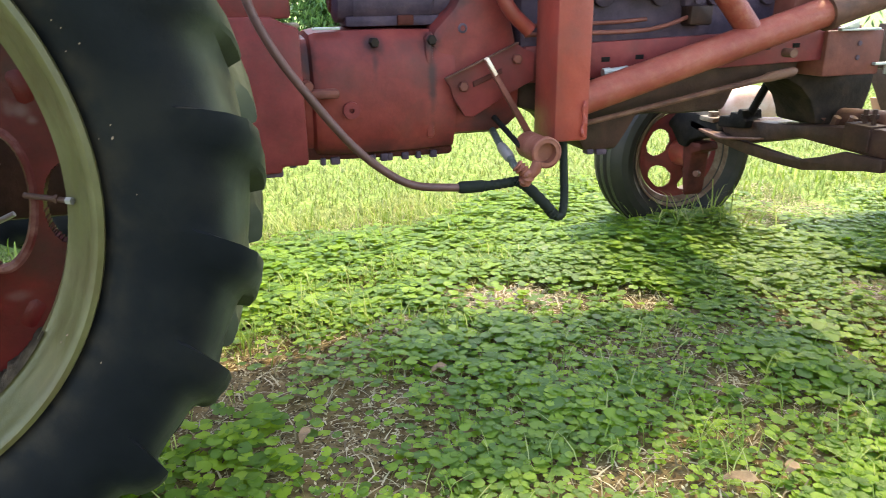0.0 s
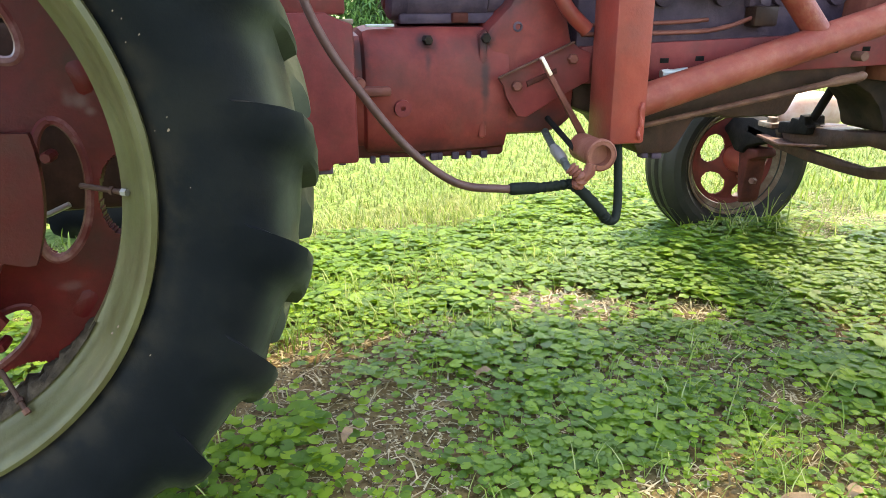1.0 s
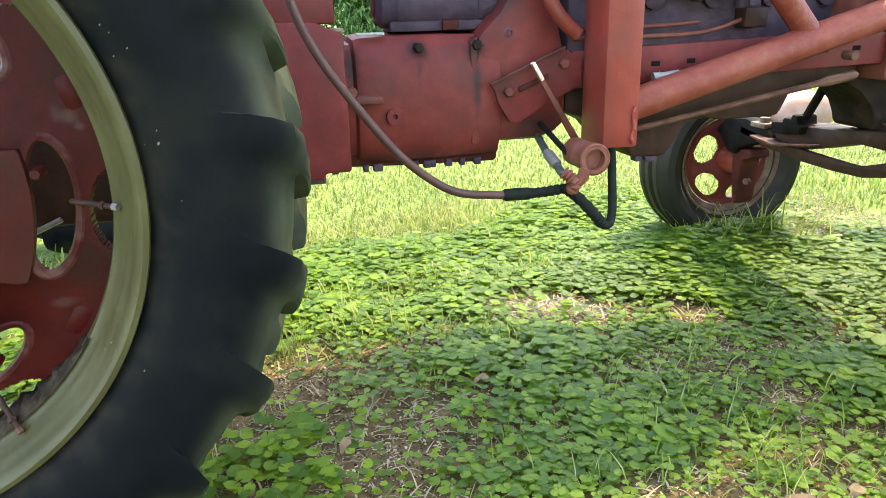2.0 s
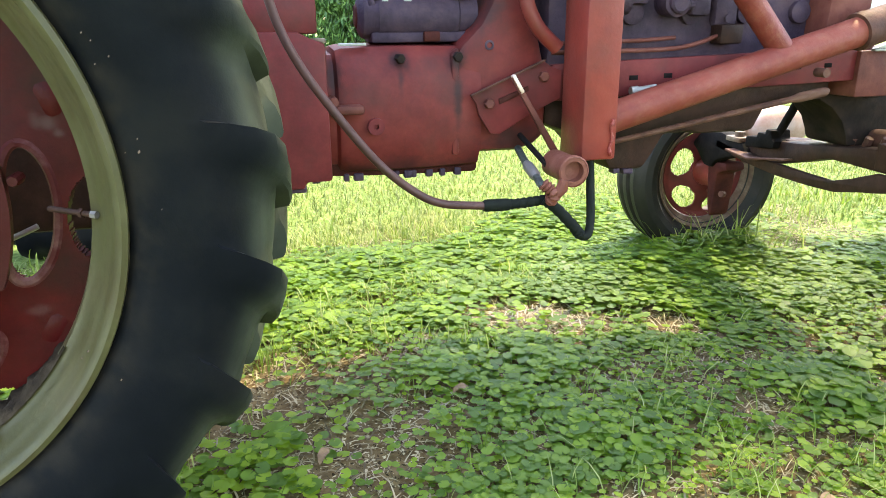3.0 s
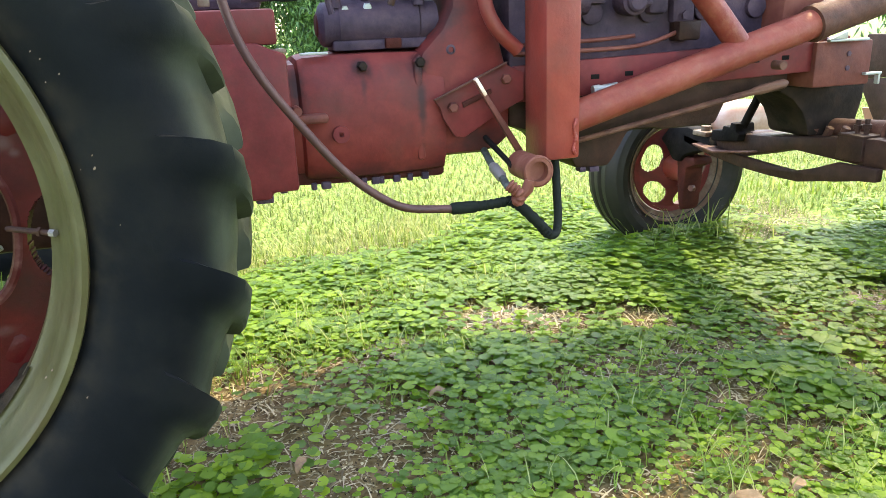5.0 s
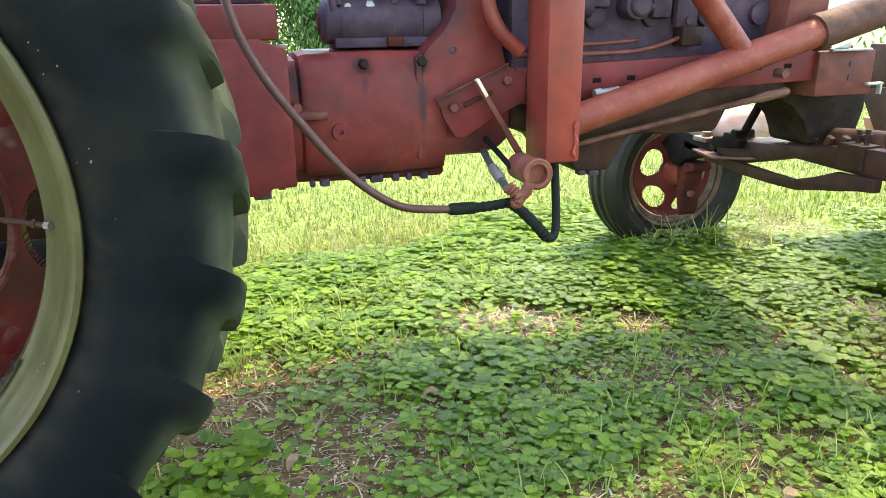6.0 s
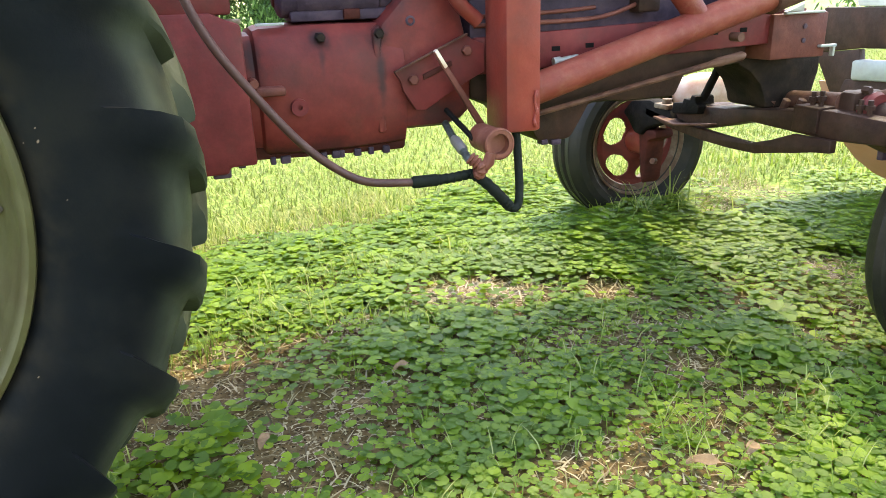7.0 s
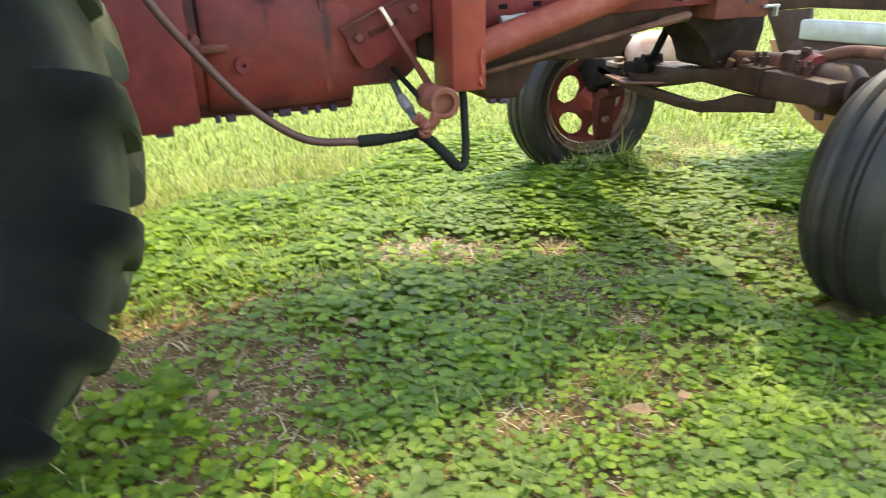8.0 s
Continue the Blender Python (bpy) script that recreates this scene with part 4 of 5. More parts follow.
cap = lathe([(0.0005, 0.6), (0.022, 0.6), (0.027, 0.604), (0.029, 0.612), (0.036, 0.616), (0.038, 0.64), (0.03, 0.69), (0.0005, 0.69)], 28)
bmesh.ops.translate(cap, verts=cap.verts, vec=(1.757, 0, 0.99))
part("filter_cap", cap, GREASE, tractor, "greasy round filter cap")
part("carburettor", joined(box(1.81, 1.87, 0.635, 0.69, 0.955, 1.02, 0.014), tube([(1.84, 0.65, 1.0), (1.84, 0.65, 1.06)], 0.02, 14), tube([(1.79, 0.65, 0.985), (1.83, 0.65, 0.985)], 0.014, 12)), GREASE, tractor, "greasy carburettor")
part("linkage", joined(box(1.64, 1.69, 0.64, 0.69, 0.985, 1.03, 0.01), tube([(1.66, 0.645, 1.015), (1.73, 0.645, 1.055)], 0.008, 8)), GREASE, tractor, "dark throttle linkage")
part("manifold_leg", joined(box(1.895, 1.965, 0.655, 0.7, 0.93, 1.12, 0.012), tube([(1.93, 0.65, 0.95), (1.93, 0.645, 0.95)], 0.012, 6)), GREASE, tractor, "dark manifold leg")
part("line_block", box(1.9, 1.968, 0.63, 0.68, 0.885, 0.935, 0.006), BROWN_IRON, tractor, "dull brown fitting block")
part("governor", joined(tube([(1.55, 0.67, 1.0), (1.64, 0.67, 1.0)], 0.04, 20), box(1.56, 1.62, 0.64, 0.69, 0.93, 0.99, 0.01)), GREASE, tractor)
part("ignition_wire", tube(smooth_line([(1.5, 0.65, 1.06), (1.6, 0.63, 1.03), (1.68, 0.64, 1.06)]), 0.004, 8), BLACK_HOSE, tractor)
# Rails take the darker casting red to hold the hood's shade in colour.
part("side_rail", joined(slab([(1.42, 0.755), (2.46, 0.785), (2.46, 0.875), (1.42, 0.845)], 0.615, 0.635, 0.003), slab([(1.42, 0.755), (2.46, 0.785), (2.46, 0.795), (1.42, 0.765)], 0.63, 0.68, 0.002)),
     CAST_RED, tractor, "red channel side rail with slots")
part("side_rail", slab([(1.42, 0.755), (2.46, 0.785), (2.46, 0.875), (1.42, 0.845)], 0.945, 0.965, 0.003), CAST_RED, tractor, "red channel side rail with slots")
for i in range(7):
    x = 1.645 + 0.099 * i
    z = 0.807 + 0.029 * (x - 1.645)
    part("rail_slot", box(x - 0.012, x + 0.012, 0.6135, 0.6155, z - 0.006, z + 0.006, 0.0005), SHADOW_BLACK, tractor)
part("oil_pan", slab([(1.42, 0.69), (1.5, 0.665), (1.56, 0.635), (1.6, 0.59), (1.62, 0.558), (1.72, 0.555), (1.75, 0.6), (1.78, 0.65), (1.86, 0.65), (1.88, 0.645), (2.06, 0.645), (2.1, 0.725), (2.3, 0.725), (2.3, 0.8), (1.42, 0.8)], 0.66, 0.92, 0.015), BROWN_IRON, tractor, "dark brown oil pan")
part("pan_bolt", box(1.66, 1.69, 0.66, 0.69, 0.545, 0.56, 0.003), GREASE, tractor)
part("pan_bolt", box(1.63, 1.65, 0.66, 0.69, 0.548, 0.562, 0.003), GREASE, tractor)
part("fuel_line", tube(smooth_line([(1.43, 0.655, 0.893), (1.66, 0.65, 0.897), (1.78, 0.655, 0.903)]), 0.0055), DULL_RED, tractor)
part("fuel_line", tube(smooth_line([(1.43, 0.645, 0.872), (1.72, 0.64, 0.874), (1.82, 0.64, 0.884), (1.91, 0.65, 0.908)]), 0.006), DULL_RED, tractor)
part("line_fitting", tube([(1.62, 0.58, 0.777), (1.64, 0.58, 0.779), (1.645, 0.58, 0.78), (1.69, 0.58, 0.785)], [0.011, 0.011, 0.008, 0.008], 10), SILVER, tractor, "pale metal hose fitting")
motor = tube([(0.955, 0.735, 0.962), (0.962, 0.735, 0.962), (0.968, 0.735, 0.962), (1.0, 0.735, 0.962), (1.004, 0.735, 0.962), (1.2, 0.735, 0.962), (1.205, 0.735, 0.962), (1.25, 0.735, 0.962)],
             [0.03, 0.046, 0.052, 0.053, 0.056, 0.056, 0.05, 0.048], 32)
part("starter", joined(motor, box(0.985, 1.25, 0.69, 0.8, 0.9, 0.925, 0.006)), GREASE, tractor, "greasy dark starter motor")
part("starter_end", tube([(0.951, 0.735, 0.962), (0.956, 0.735, 0.962)], [0.024, 0.03], 24), OILY_SHADE_RED, tractor, "dull red starter end cap")
part("solenoid", joined(tube([(1.06, 0.725, 1.042), (1.065, 0.725, 1.042), (1.16, 0.725, 1.042), (1.165, 0.725, 1.042)], [0.022, 0.028, 0.028, 0.02], 24), box(1.08, 1.14, 0.71, 0.74, 1.0, 1.03, 0.005)), GREASE, tractor, "small dark solenoid on the starter")
part("gear_tower", joined(box(1.02, 1.24, 0.76, 0.86, 1.0, 1.13, 0.02), tube([(1.0, 0.7, 1.0), (1.0, 0.7, 1.07)], 0.012, 10), tube([(1.2, 0.69, 1.0), (1.2, 0.69, 1.06), (1.2, 0.7, 1.08)], 0.014, 12)), GREASE, tractor, "dark gear cover above the starter")
part("starter_terminal", box(1.11, 1.15, 0.672, 0.69, 0.902, 0.926, 0.004), OILY_SHADE_RED, tractor)
part("starter_bolt", bolt(1.02, 0.71, 0.995, 0.01, 0.02), SILVER, tractor)
part("starter_bolt", bolt(1.075, 0.71, 0.998, 0.012, 0.02), SILVER, tractor)
part("seat_support", joined(box(0.6, 0.83, 0.68, 0.9, 1.0, 1.12, 0.02), tube([(0.66, 0.62, 1.0), (0.63, 0.62, 1.2)], 0.012, 10)), GREASE, tractor, "dark seat support")
part("plate", box(0.69, 0.715, 0.6, 0.61, 1.008, 1.034, 0.003), CREAM, tractor, "pale metal plate")
part("cable", tube(smooth_line([(0.74, 0.6, 1.06), (0.8, 0.6, 1.035), (0.87, 0.6, 1.018), (0.95, 0.61, 1.03), (1.02, 0.62, 1.06)]), 0.0045, 8), BLACK_HOSE, tractor)
part("cable", tube(smooth_line([(0.78, 0.62, 1.02), (0.9, 0.63, 1.025), (0.99, 0.63, 1.05), (1.04, 0.63, 1.1)]), 0.005, 8), GREASE, tractor)
part("link_rod", tube([(0.98, 0.64, 0.985), (0.955, 0.64, 1.1)], 0.008, 8), GREASE, tractor)
part("link_rod", tube([(1.12, 0.64, 1.0), (1.16, 0.64, 1.12)], 0.008, 8), BROWN_IRON, tractor)
# Out of view; its height is set by the shadow it has to cast.
part("hood", slab([(1.0, 1.12), (2.35, 1.12), (2.4, 1.6), (1.0, 1.64)], 0.61, 0.97, 0.05), RED, tractor, "unseen red hood, raised to lengthen its shadow")
part("radiator_shell", slab([(2.2, 0.878), (2.34, 0.885), (2.36, 1.4), (2.26, 1.4), (2.21, 1.1)], 0.6, 0.98, 0.015), DULL_RED, tractor, "red radiator shell side")
part("red_hose", tube(smooth_line([(1.33, 0.585, 1.1), (1.335, 0.585, 1.0), (1.365, 0.585, 0.935), (1.42, 0.59, 0.885)]), 0.018), RED, tractor, "red painted bent pipe")

# loader frame
part("loader_post", box(1.44, 1.53, 0.47, 0.6, 0.628, 1.5, 0.008), RED, tractor, "square red steel loader post")
part("loader_post", box(1.44, 1.53, 0.98, 1.11, 0.628, 1.5, 0.008), RED, tractor, "square red steel loader post")
part("weld_bead", tube(smooth_line([(1.519, 0.469, 0.725), (1.513, 0.468, 0.7), (1.518, 0.469, 0.675), (1.511, 0.468, 0.655), (1.516, 0.469, 0.638)]), [0.0045 + 0.0006 * math.sin(1.9 * i) + 0.0012 * math.sin(0.5 * i) for i in range(33)], 8), RED, tractor)
part("pivot_tube", tube([(1.395, 0.41, 0.618), (1.395, 0.47, 0.618), (1.395, 0.525, 0.618)], 0.033, 28, 0.022), PIVOT, tractor, "short open-ended rusty red pivot tube")
part("brake_rod", tube([(0.08, 0.5, 0.49), (0.21, 0.5, 0.54), (0.25, 0.5, 0.557)], 0.006, 8), STEEL, tractor, "bright steel brake rod")
axis0, axis1 = Vector((1.53, 0.535, 0.715)), Vector((2.24, 0.535, 0.912))
part("brace_tube", tube([axis0, axis1], 0.039, 28), DUSTY_RED, tractor, "thick red diagonal brace tube")
part("brace_sleeve", tube([axis1, axis1 + (axis1 - axis0) * 0.03, axis1 + (axis1 - axis0) * 0.05, axis1 + (axis1 - axis0) * 0.7], [0.049, 0.05, 0.047, 0.047], 28), RUSTY, tractor, "dusty sleeve of the brace tube")
part("strut", tube([(1.78, 0.54, 1.13), (2.02, 0.54, 0.87)], 0.031, 20), DUSTY_RED, tractor, "diagonal red strut")
far0, far1 = Vector((1.53, 1.045, 0.715)), Vector((2.74, 1.045, 1.05))
part("brace_tube", tube([far0, far1], 0.041, 20), RED, tractor, "thick red diagonal brace tube")
part("drag_rod", tube([(1.5, 0.6, 0.632), (1.9, 0.6, 0.7), (2.12, 0.6, 0.737), (2.15, 0.6, 0.742), (2.23, 0.6, 0.755), (2.24, 0.6, 0.757)], [0.007, 0.008, 0.009, 0.014, 0.013, 0.006], 10), RUSTY, tractor, "thin grey steering rod")
part("brace_clamp", tube([(2.12, 0.52, 0.815), (2.12, 0.485, 0.815)], 0.012, 12), RUSTY, tractor)
part("front_bracket", box(2.33, 2.53, 0.6, 0.99, 0.735, 0.862, 0.006), DULL_RED, tractor, "red front bolster bracket")

# hoses
part("hydraulic_hose", tube(smooth_line([(0.74, 0.45, 1.25), (0.733, 0.45, 1.08), (0.75, 0.45, 0.97), (0.793, 0.45, 0.87), (0.86, 0.45, 0.77), (0.946, 0.45, 0.66), (1.022, 0.45, 0.592), (1.09, 0.45, 0.556), (1.19, 0.45, 0.543)]), 0.0095),
     HOSE, tractor, "dusty reddish hydraulic hose hanging in a bow")
part("black_hose", joined(tube(smooth_line([(1.19, 0.45, 0.543), (1.27, 0.45, 0.542), (1.345, 0.45, 0.547)], 14), [0.0118 + 0.0012 * math.sin(2.2 * i) for i in range(29)]), tube([(1.19, 0.45, 0.543), (1.195, 0.45, 0.543), (1.25, 0.45, 0.542), (1.255, 0.45, 0.542)], [0.011, 0.0145, 0.0145, 0.012], 16)), BLACK_HOSE, tractor, "black rubber hose cuff")
part("steel_hose", tube(smooth_line([(1.345, 0.66, 0.645), (1.344, 0.62, 0.627), (1.336, 0.55, 0.609), (1.331, 0.48, 0.596), (1.326, 0.44, 0.588), (1.332, 0.425, 0.58)]), 0.0095), HOSE_GREY, tractor, "worn grey hydraulic line")
part("black_hose", tube(smooth_line([(1.335, 0.44, 0.55), (1.36, 0.43, 0.532), (1.4, 0.42, 0.49), (1.42, 0.42, 0.466), (1.433, 0.42, 0.457), (1.45, 0.43, 0.463), (1.463, 0.45, 0.495), (1.474, 0.48, 0.55), (1.48, 0.5, 0.6), (1.48, 0.51, 0.64)]), [0.0132 + 0.0011 * math.sin(2.1 * i) for i in range(26)] + [0.0125, 0.0115] + [0.0105] * 45, 14), BLACK_HOSE, tractor,
     "black hose looped below the pivot tube")
part("hose_fitting", tube(smooth_line([(1.325, 0.425, 0.592), (1.338, 0.42, 0.58), (1.35, 0.415, 0.566), (1.345, 0.43, 0.545)]), [0.013, 0.016, 0.016, 0.012] * 6 + [0.012], 10), PIVOT, tractor, "orange-brown hose fitting")
part("hose_fitting", tube([(1.372, 0.41, 0.6), (1.366, 0.41, 0.58), (1.356, 0.412, 0.565)], [0.012, 0.014, 0.01], 10), PIVOT, tractor, "orange-brown hose fitting")
part("hose_ferrule", tube([(1.337, 0.56, 0.612), (1.336, 0.548, 0.609), (1.332, 0.49, 0.598), (1.331, 0.478, 0.595)], [0.01, 0.0135, 0.0135, 0.01], 14), DULL_STEEL, tractor, "bright crimped steel ferrule")
part("pivot_ring", lathe([(0.0335, 0.409), (0.037, 0.411), (0.037, 0.424), (0.0335, 0.426)], 32, closed=True), PIVOT, tractor, "raised lip of the pivot tube", at=pose(1.395, 0, 0.618))
part("link_bar", tube([(1.34, 0.62, 0.675), (1.366, 0.5, 0.618)], 0.007, 8), SHADOW_BLACK, tractor)

# front axle and steering
def cross_slab(outline, x0, x1, bevel=0.006):
    """An outline in y and z, drawn out from x0 to x1."""
    bm = slab(outline, x0, x1, bevel)
    for v in bm.verts:
        v.co = Vector((v.co.y, v.co.x, v.co.z))
    return bm


part("front_axle", cross_slab([(1.12, 0.45), (1.05, 0.455), (0.94, 0.478), (0.74, 0.53), (0.545, 0.524), (0.44, 0.52), (0.24, 0.535), (0.24, 0.6), (0.44, 0.605), (0.62, 0.585), (0.82, 0.563), (1.0, 0.55), (1.12, 0.53)], 2.41, 2.54, 0.01), BROWN_IRON, tractor, "dark brown front axle beam")
part("axle_tube", tube([(2.5, 0.67, 0.6), (2.5, 0.48, 0.612), (2.5, 0.47, 0.612), (2.5, 0.44, 0.614)], [0.03, 0.032, 0.04, 0.04], 20), RUSTY, tractor, "dusty brown axle tube")
part("axle_clamp", joined(box(2.45, 2.56, 0.4, 0.455, 0.56, 0.655, 0.012), bolt(2.48, 0.4, 0.66, 0.012, 0.02)), BROWN_IRON, tractor, "rusty axle clamp")
for y in (0.72, 0.66, 0.6):
    part("axle_bolt", tube([(2.46, y, 0.57 + 0.12 * (0.72 - y)), (2.46, y - 0.012, 0.6 + 0.12 * (0.72 - y))], 0.013, 6), RUSTY, tractor)
for y, z in ((0.53, 0.615), (0.5, 0.62), (0.37, 0.61), (0.34, 0.612)):
    part("axle_bolt", joined(tube([(2.44, y, z - 0.03), (2.44, y, z + 0.03)], 0.007, 8), tube([(2.44, y, z + 0.004), (2.44, y, z + 0.016)], 0.013, 6)), BROWN_IRON, tractor)
part("axle_strap", joined(box(2.4, 2.412, 0.47, 0.56, 0.535, 0.6, 0.003), box(2.4, 2.55, 0.47, 0.56, 0.598, 0.608, 0.003)), BROWN_IRON, tractor, "dark steel strap over the axle")
part("axle_collar", tube([(2.5, 0.39, 0.6), (2.5, 0.375, 0.6), (2.5, 0.36, 0.6)], [0.052, 0.056, 0.05], 24), CAST_RED, tractor, "red collar on the axle")
part("tie_rod", tube(smooth_line([(2.52, 0.43, 0.625), (2.53, 0.37, 0.645), (2.54, 0.3, 0.665), (2.55, 0.2, 0.67)]), 0.017, 14), RUSTY, tractor, "rusty tie rod")
part("axle_knee", lathe([(0.0005, -0.08), (0.045, -0.07), (0.07, -0.03), (0.072, 0.03), (0.06, 0.08), (0.045, 0.12), (0.0005, 0.12)], 28), BROWN_IRON, tractor, "rounded rusty axle end", at=pose(2.52, 0.3, 0.565))
for x, y in ((2.5, 0.33), (2.53, 0.27), (2.5, 0.24)):
    part("knee_bolt", tube([(x, y, 0.52), (x, y, 0.478)], 0.014, 6), GREASE, tractor)
part("king_pin", tube([(2.53, 0.2, 0.3), (2.53, 0.2, 0.58)], 0.032, 18), CAST_RED, tractor)
part("king_pin", tube([(2.48, 1.36, 0.3), (2.48, 1.36, 0.5)], 0.034, 18), CAST_RED, tractor)
part("spindle", tube([(2.45, 1.31, 0.362), (2.45, 1.315, 0.362), (2.455, 1.36, 0.36), (2.46, 1.45, 0.35)], [0.04, 0.052, 0.054, 0.054], 24), RED, tractor, "red wheel spindle")
part("spindle", tube([(2.54, 0.24, 0.345), (2.54, 0.1, 0.336)], 0.04, 20), CAST_RED, tractor, "red wheel spindle")
part("axle_end", cross_slab([(0.9, 0.53), (1.38, 0.46), (1.4, 0.5), (0.95, 0.56)], 2.43, 2.53, 0.01), GREASE, tractor, "dark far axle arm")
part("steering_arm", cross_slab([(1.27, 0.515), (1.06, 0.487), (0.93, 0.48), (0.8, 0.474), (0.7, 0.472), (0.62, 0.495), (0.54, 0.525), (0.4, 0.528), (0.4, 0.492), (0.46, 0.485), (0.54, 0.468), (0.58, 0.462), (0.68, 0.441), (0.8, 0.438), (0.94, 0.441), (1.1, 0.456), (1.27, 0.485)], 2.385, 2.409, 0.004), BROWN_IRON, tractor, "bent brown steering arm")
part("flat_arm", cross_slab([(1.16, 0.498), (1.04, 0.487), (0.86, 0.512), (0.86, 0.506), (1.04, 0.479), (1.16, 0.49)], 2.345, 2.385, 0.002), RUSTY, tractor, "flat rusty steering arm")
part("arm_clamp", joined(box(2.38, 2.44, 1.13, 1.21, 0.52, 0.538, 0.004), tube([(2.41, 1.17, 0.475), (2.41, 1.17, 0.555)], 0.018, 12)), CREAM, tractor, "pale worn clamp")
def lump(*balls):
    """A worn casting: overlapping rounded bodies (x, y, z, rx, ry, rz)."""
    bm = None
    for x, y, z, a, b, c in balls:
        ball = bmesh.new()
        bmesh.ops.create_icosphere(ball, subdivisions=3, radius=1)
        for v in ball.verts:
            q = v.co
            k = 1 / max(abs(q.x), abs(q.y), abs(q.z)) ** 0.25
            q = q * k * (1 + 0.05 * noise.noise(q * 2.3 + Vector((x * 9, y * 7, z * 5))))
            v.co = Vector((x + q.x * a, y + q.y * b, z + q.z * c))
        bm = ball if bm is None else joined(bm, ball)
    return bm


part("steering_box", cross_slab([(1.1, 0.512), (0.96, 0.527), (0.955, 0.552), (0.97, 0.56), (0.975, 0.587), (1, 0.59), (1.005, 0.572), (1.04, 0.574), (1.045, 0.557), (1.1, 0.552)], 2.38, 2.46, 0.006), SHADOW_BLACK, tractor, "steering linkage casting, blackened for shadow")
part("link_strut", tube([(2.42, 0.985, 0.57), (2.43, 0.92, 0.7)], 0.014, 12), SHADOW_BLACK, tractor)
part("knuckle", cross_slab([(1.43, 0.475), (1.39, 0.45), (1.34, 0.4), (1.29, 0.4), (1.27, 0.43), (1.21, 0.45), (1.13, 0.47), (1.095, 0.49), (1.13, 0.525), (1.25, 0.545), (1.37, 0.53)], 2.385, 2.45, 0.014), SHADOW_BLACK, tractor, "steering knuckle, blackened for shadow")
part("knuckle_cap", cross_slab([(1.33, 0.42), (1.22, 0.43), (1.21, 0.4), (1.265, 0.38), (1.272, 0.3), (1.28, 0.22), (1.295, 0.2), (1.31, 0.25), (1.325, 0.36)], 2.4, 2.485, 0.012), OILY_SHADE_RED, tractor, "dark red knuckle casting")
for y, z in ((1.25, 0.3),):
    part("knuckle_bolt", tube([(2.43, y, z), (2.412, y - 0.008, z + 0.004)], 0.013, 6), RUSTY, tractor)
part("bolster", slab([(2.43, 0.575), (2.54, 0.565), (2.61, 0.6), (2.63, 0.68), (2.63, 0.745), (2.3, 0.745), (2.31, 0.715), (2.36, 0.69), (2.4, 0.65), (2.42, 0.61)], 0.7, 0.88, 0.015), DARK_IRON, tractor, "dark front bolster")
part("rounded_cover", lump((2.73, 1.37, 0.53, 0.135, 0.075, 0.085)), PALE_ORANGE, tractor, "orange rounded cover, sunlight painted into its pale colour")
part("bracket_clip", joined(box(2.5, 2.56, 0.585, 0.6, 0.762, 0.77, 0.002), box(2.548, 2.556, 0.585, 0.6, 0.735, 0.766, 0.002)), SILVER, tractor, "bright bent steel clip")
part("bracket_clip", joined(box(2.36, 2.5, 0.585, 0.6, 0.86, 0.867, 0.002), slab([(2.36, 0.868), (2.42, 0.89), (2.42, 0.868)], 0.585, 0.6, 0.001)), SILVER, tractor, "bright bent steel clip")
for z in (0.785, 0.825):
    part("bracket_hole", bolt(2.445, 0.6, z, 0.008, 0.003), GREASE, tractor)


# loader bucket in front of the tractor
def bucket_shell():
    bm = bmesh.new()
    levels = [(0.6, 1.0), (0.52, 0.97), (0.45, 0.94), (0.38, 0.91), (0.32, 0.88), (0.27, 0.825), (0.235, 0.73), (0.21, 0.57), (0.2, 0.3)]
    grids = []
    for thick in (0.0, 0.014):
        rows = []
        for z, end in levels:
            x = 2.95 + 0.2 * ((0.6 - z) / 0.4) ** 2 + thick
            rows.append([bm.verts.new((x + 0.06 * (1 - u) ** 2, -0.3 + (end + 0.3) * (1 - (1 - u) ** 1.6), z)) for u in [k / 12 for k in range(13)]])
        grids.append(rows)
    for rows in grids:
        for a, b in zip(rows, rows[1:]):
            for i in range(12):
                bm.faces.new((a[i], a[i + 1], b[i + 1], b[i]))
    f, k = grids
    rim = f[0] + [row[-1] for row in f[1:]] + f[-1][-2::-1] + [row[0] for row in f[-2:0:-1]]
    rim2 = k[0] + [row[-1] for row in k[1:]] + k[-1][-2::-1] + [row[0] for row in k[-2:0:-1]]
    for i in range(len(rim)):
        j = (i + 1) % len(rim)
        bm.faces.new((rim[i], rim[j], rim2[j], rim2[i]))
    return bm


bucket = new("loader_bucket")
bucket.parent = tractor
bucket["label"] = "weathered orange loader bucket lowered to the ground"
bucket.matrix_local = Matrix.Translation((0.74, -1.08, 0.952)) @ Matrix.Scale(1.24, 4) @ Matrix.Translation((-0.74, 1.08, -0.952))
part("bucket_shell", bucket_shell(), ORANGE, bucket, "weathered orange loader bucket shell")
part("bucket_beam", cross_slab([(1.0, 0.86), (1.02, 0.7), (0.83, 0.725), (-0.3, 0.76), (-0.3, 0.86)], 2.93, 2.97, 0.006), BROWN_IRON, bucket, "brown steel cross beam")
part("bucket_upright", cross_slab([(1.02, 0.7), (0.985, 0.65), (0.95, 0.595), (0.92, 0.55), (0.8, 0.56), (0.83, 0.723)], 2.932, 2.96, 0.004), BROWN_IRON, bucket, "brown steel upright")
part("bucket_floor", cross_slab([(0.9, 0.5), (0.86, 0.618), (0.8, 0.625), (-0.3, 0.66), (-0.3, 0.5)], 2.915, 2.93, 0.004), BROWN_IRON, bucket, "brown steel lower sheet under the rail")
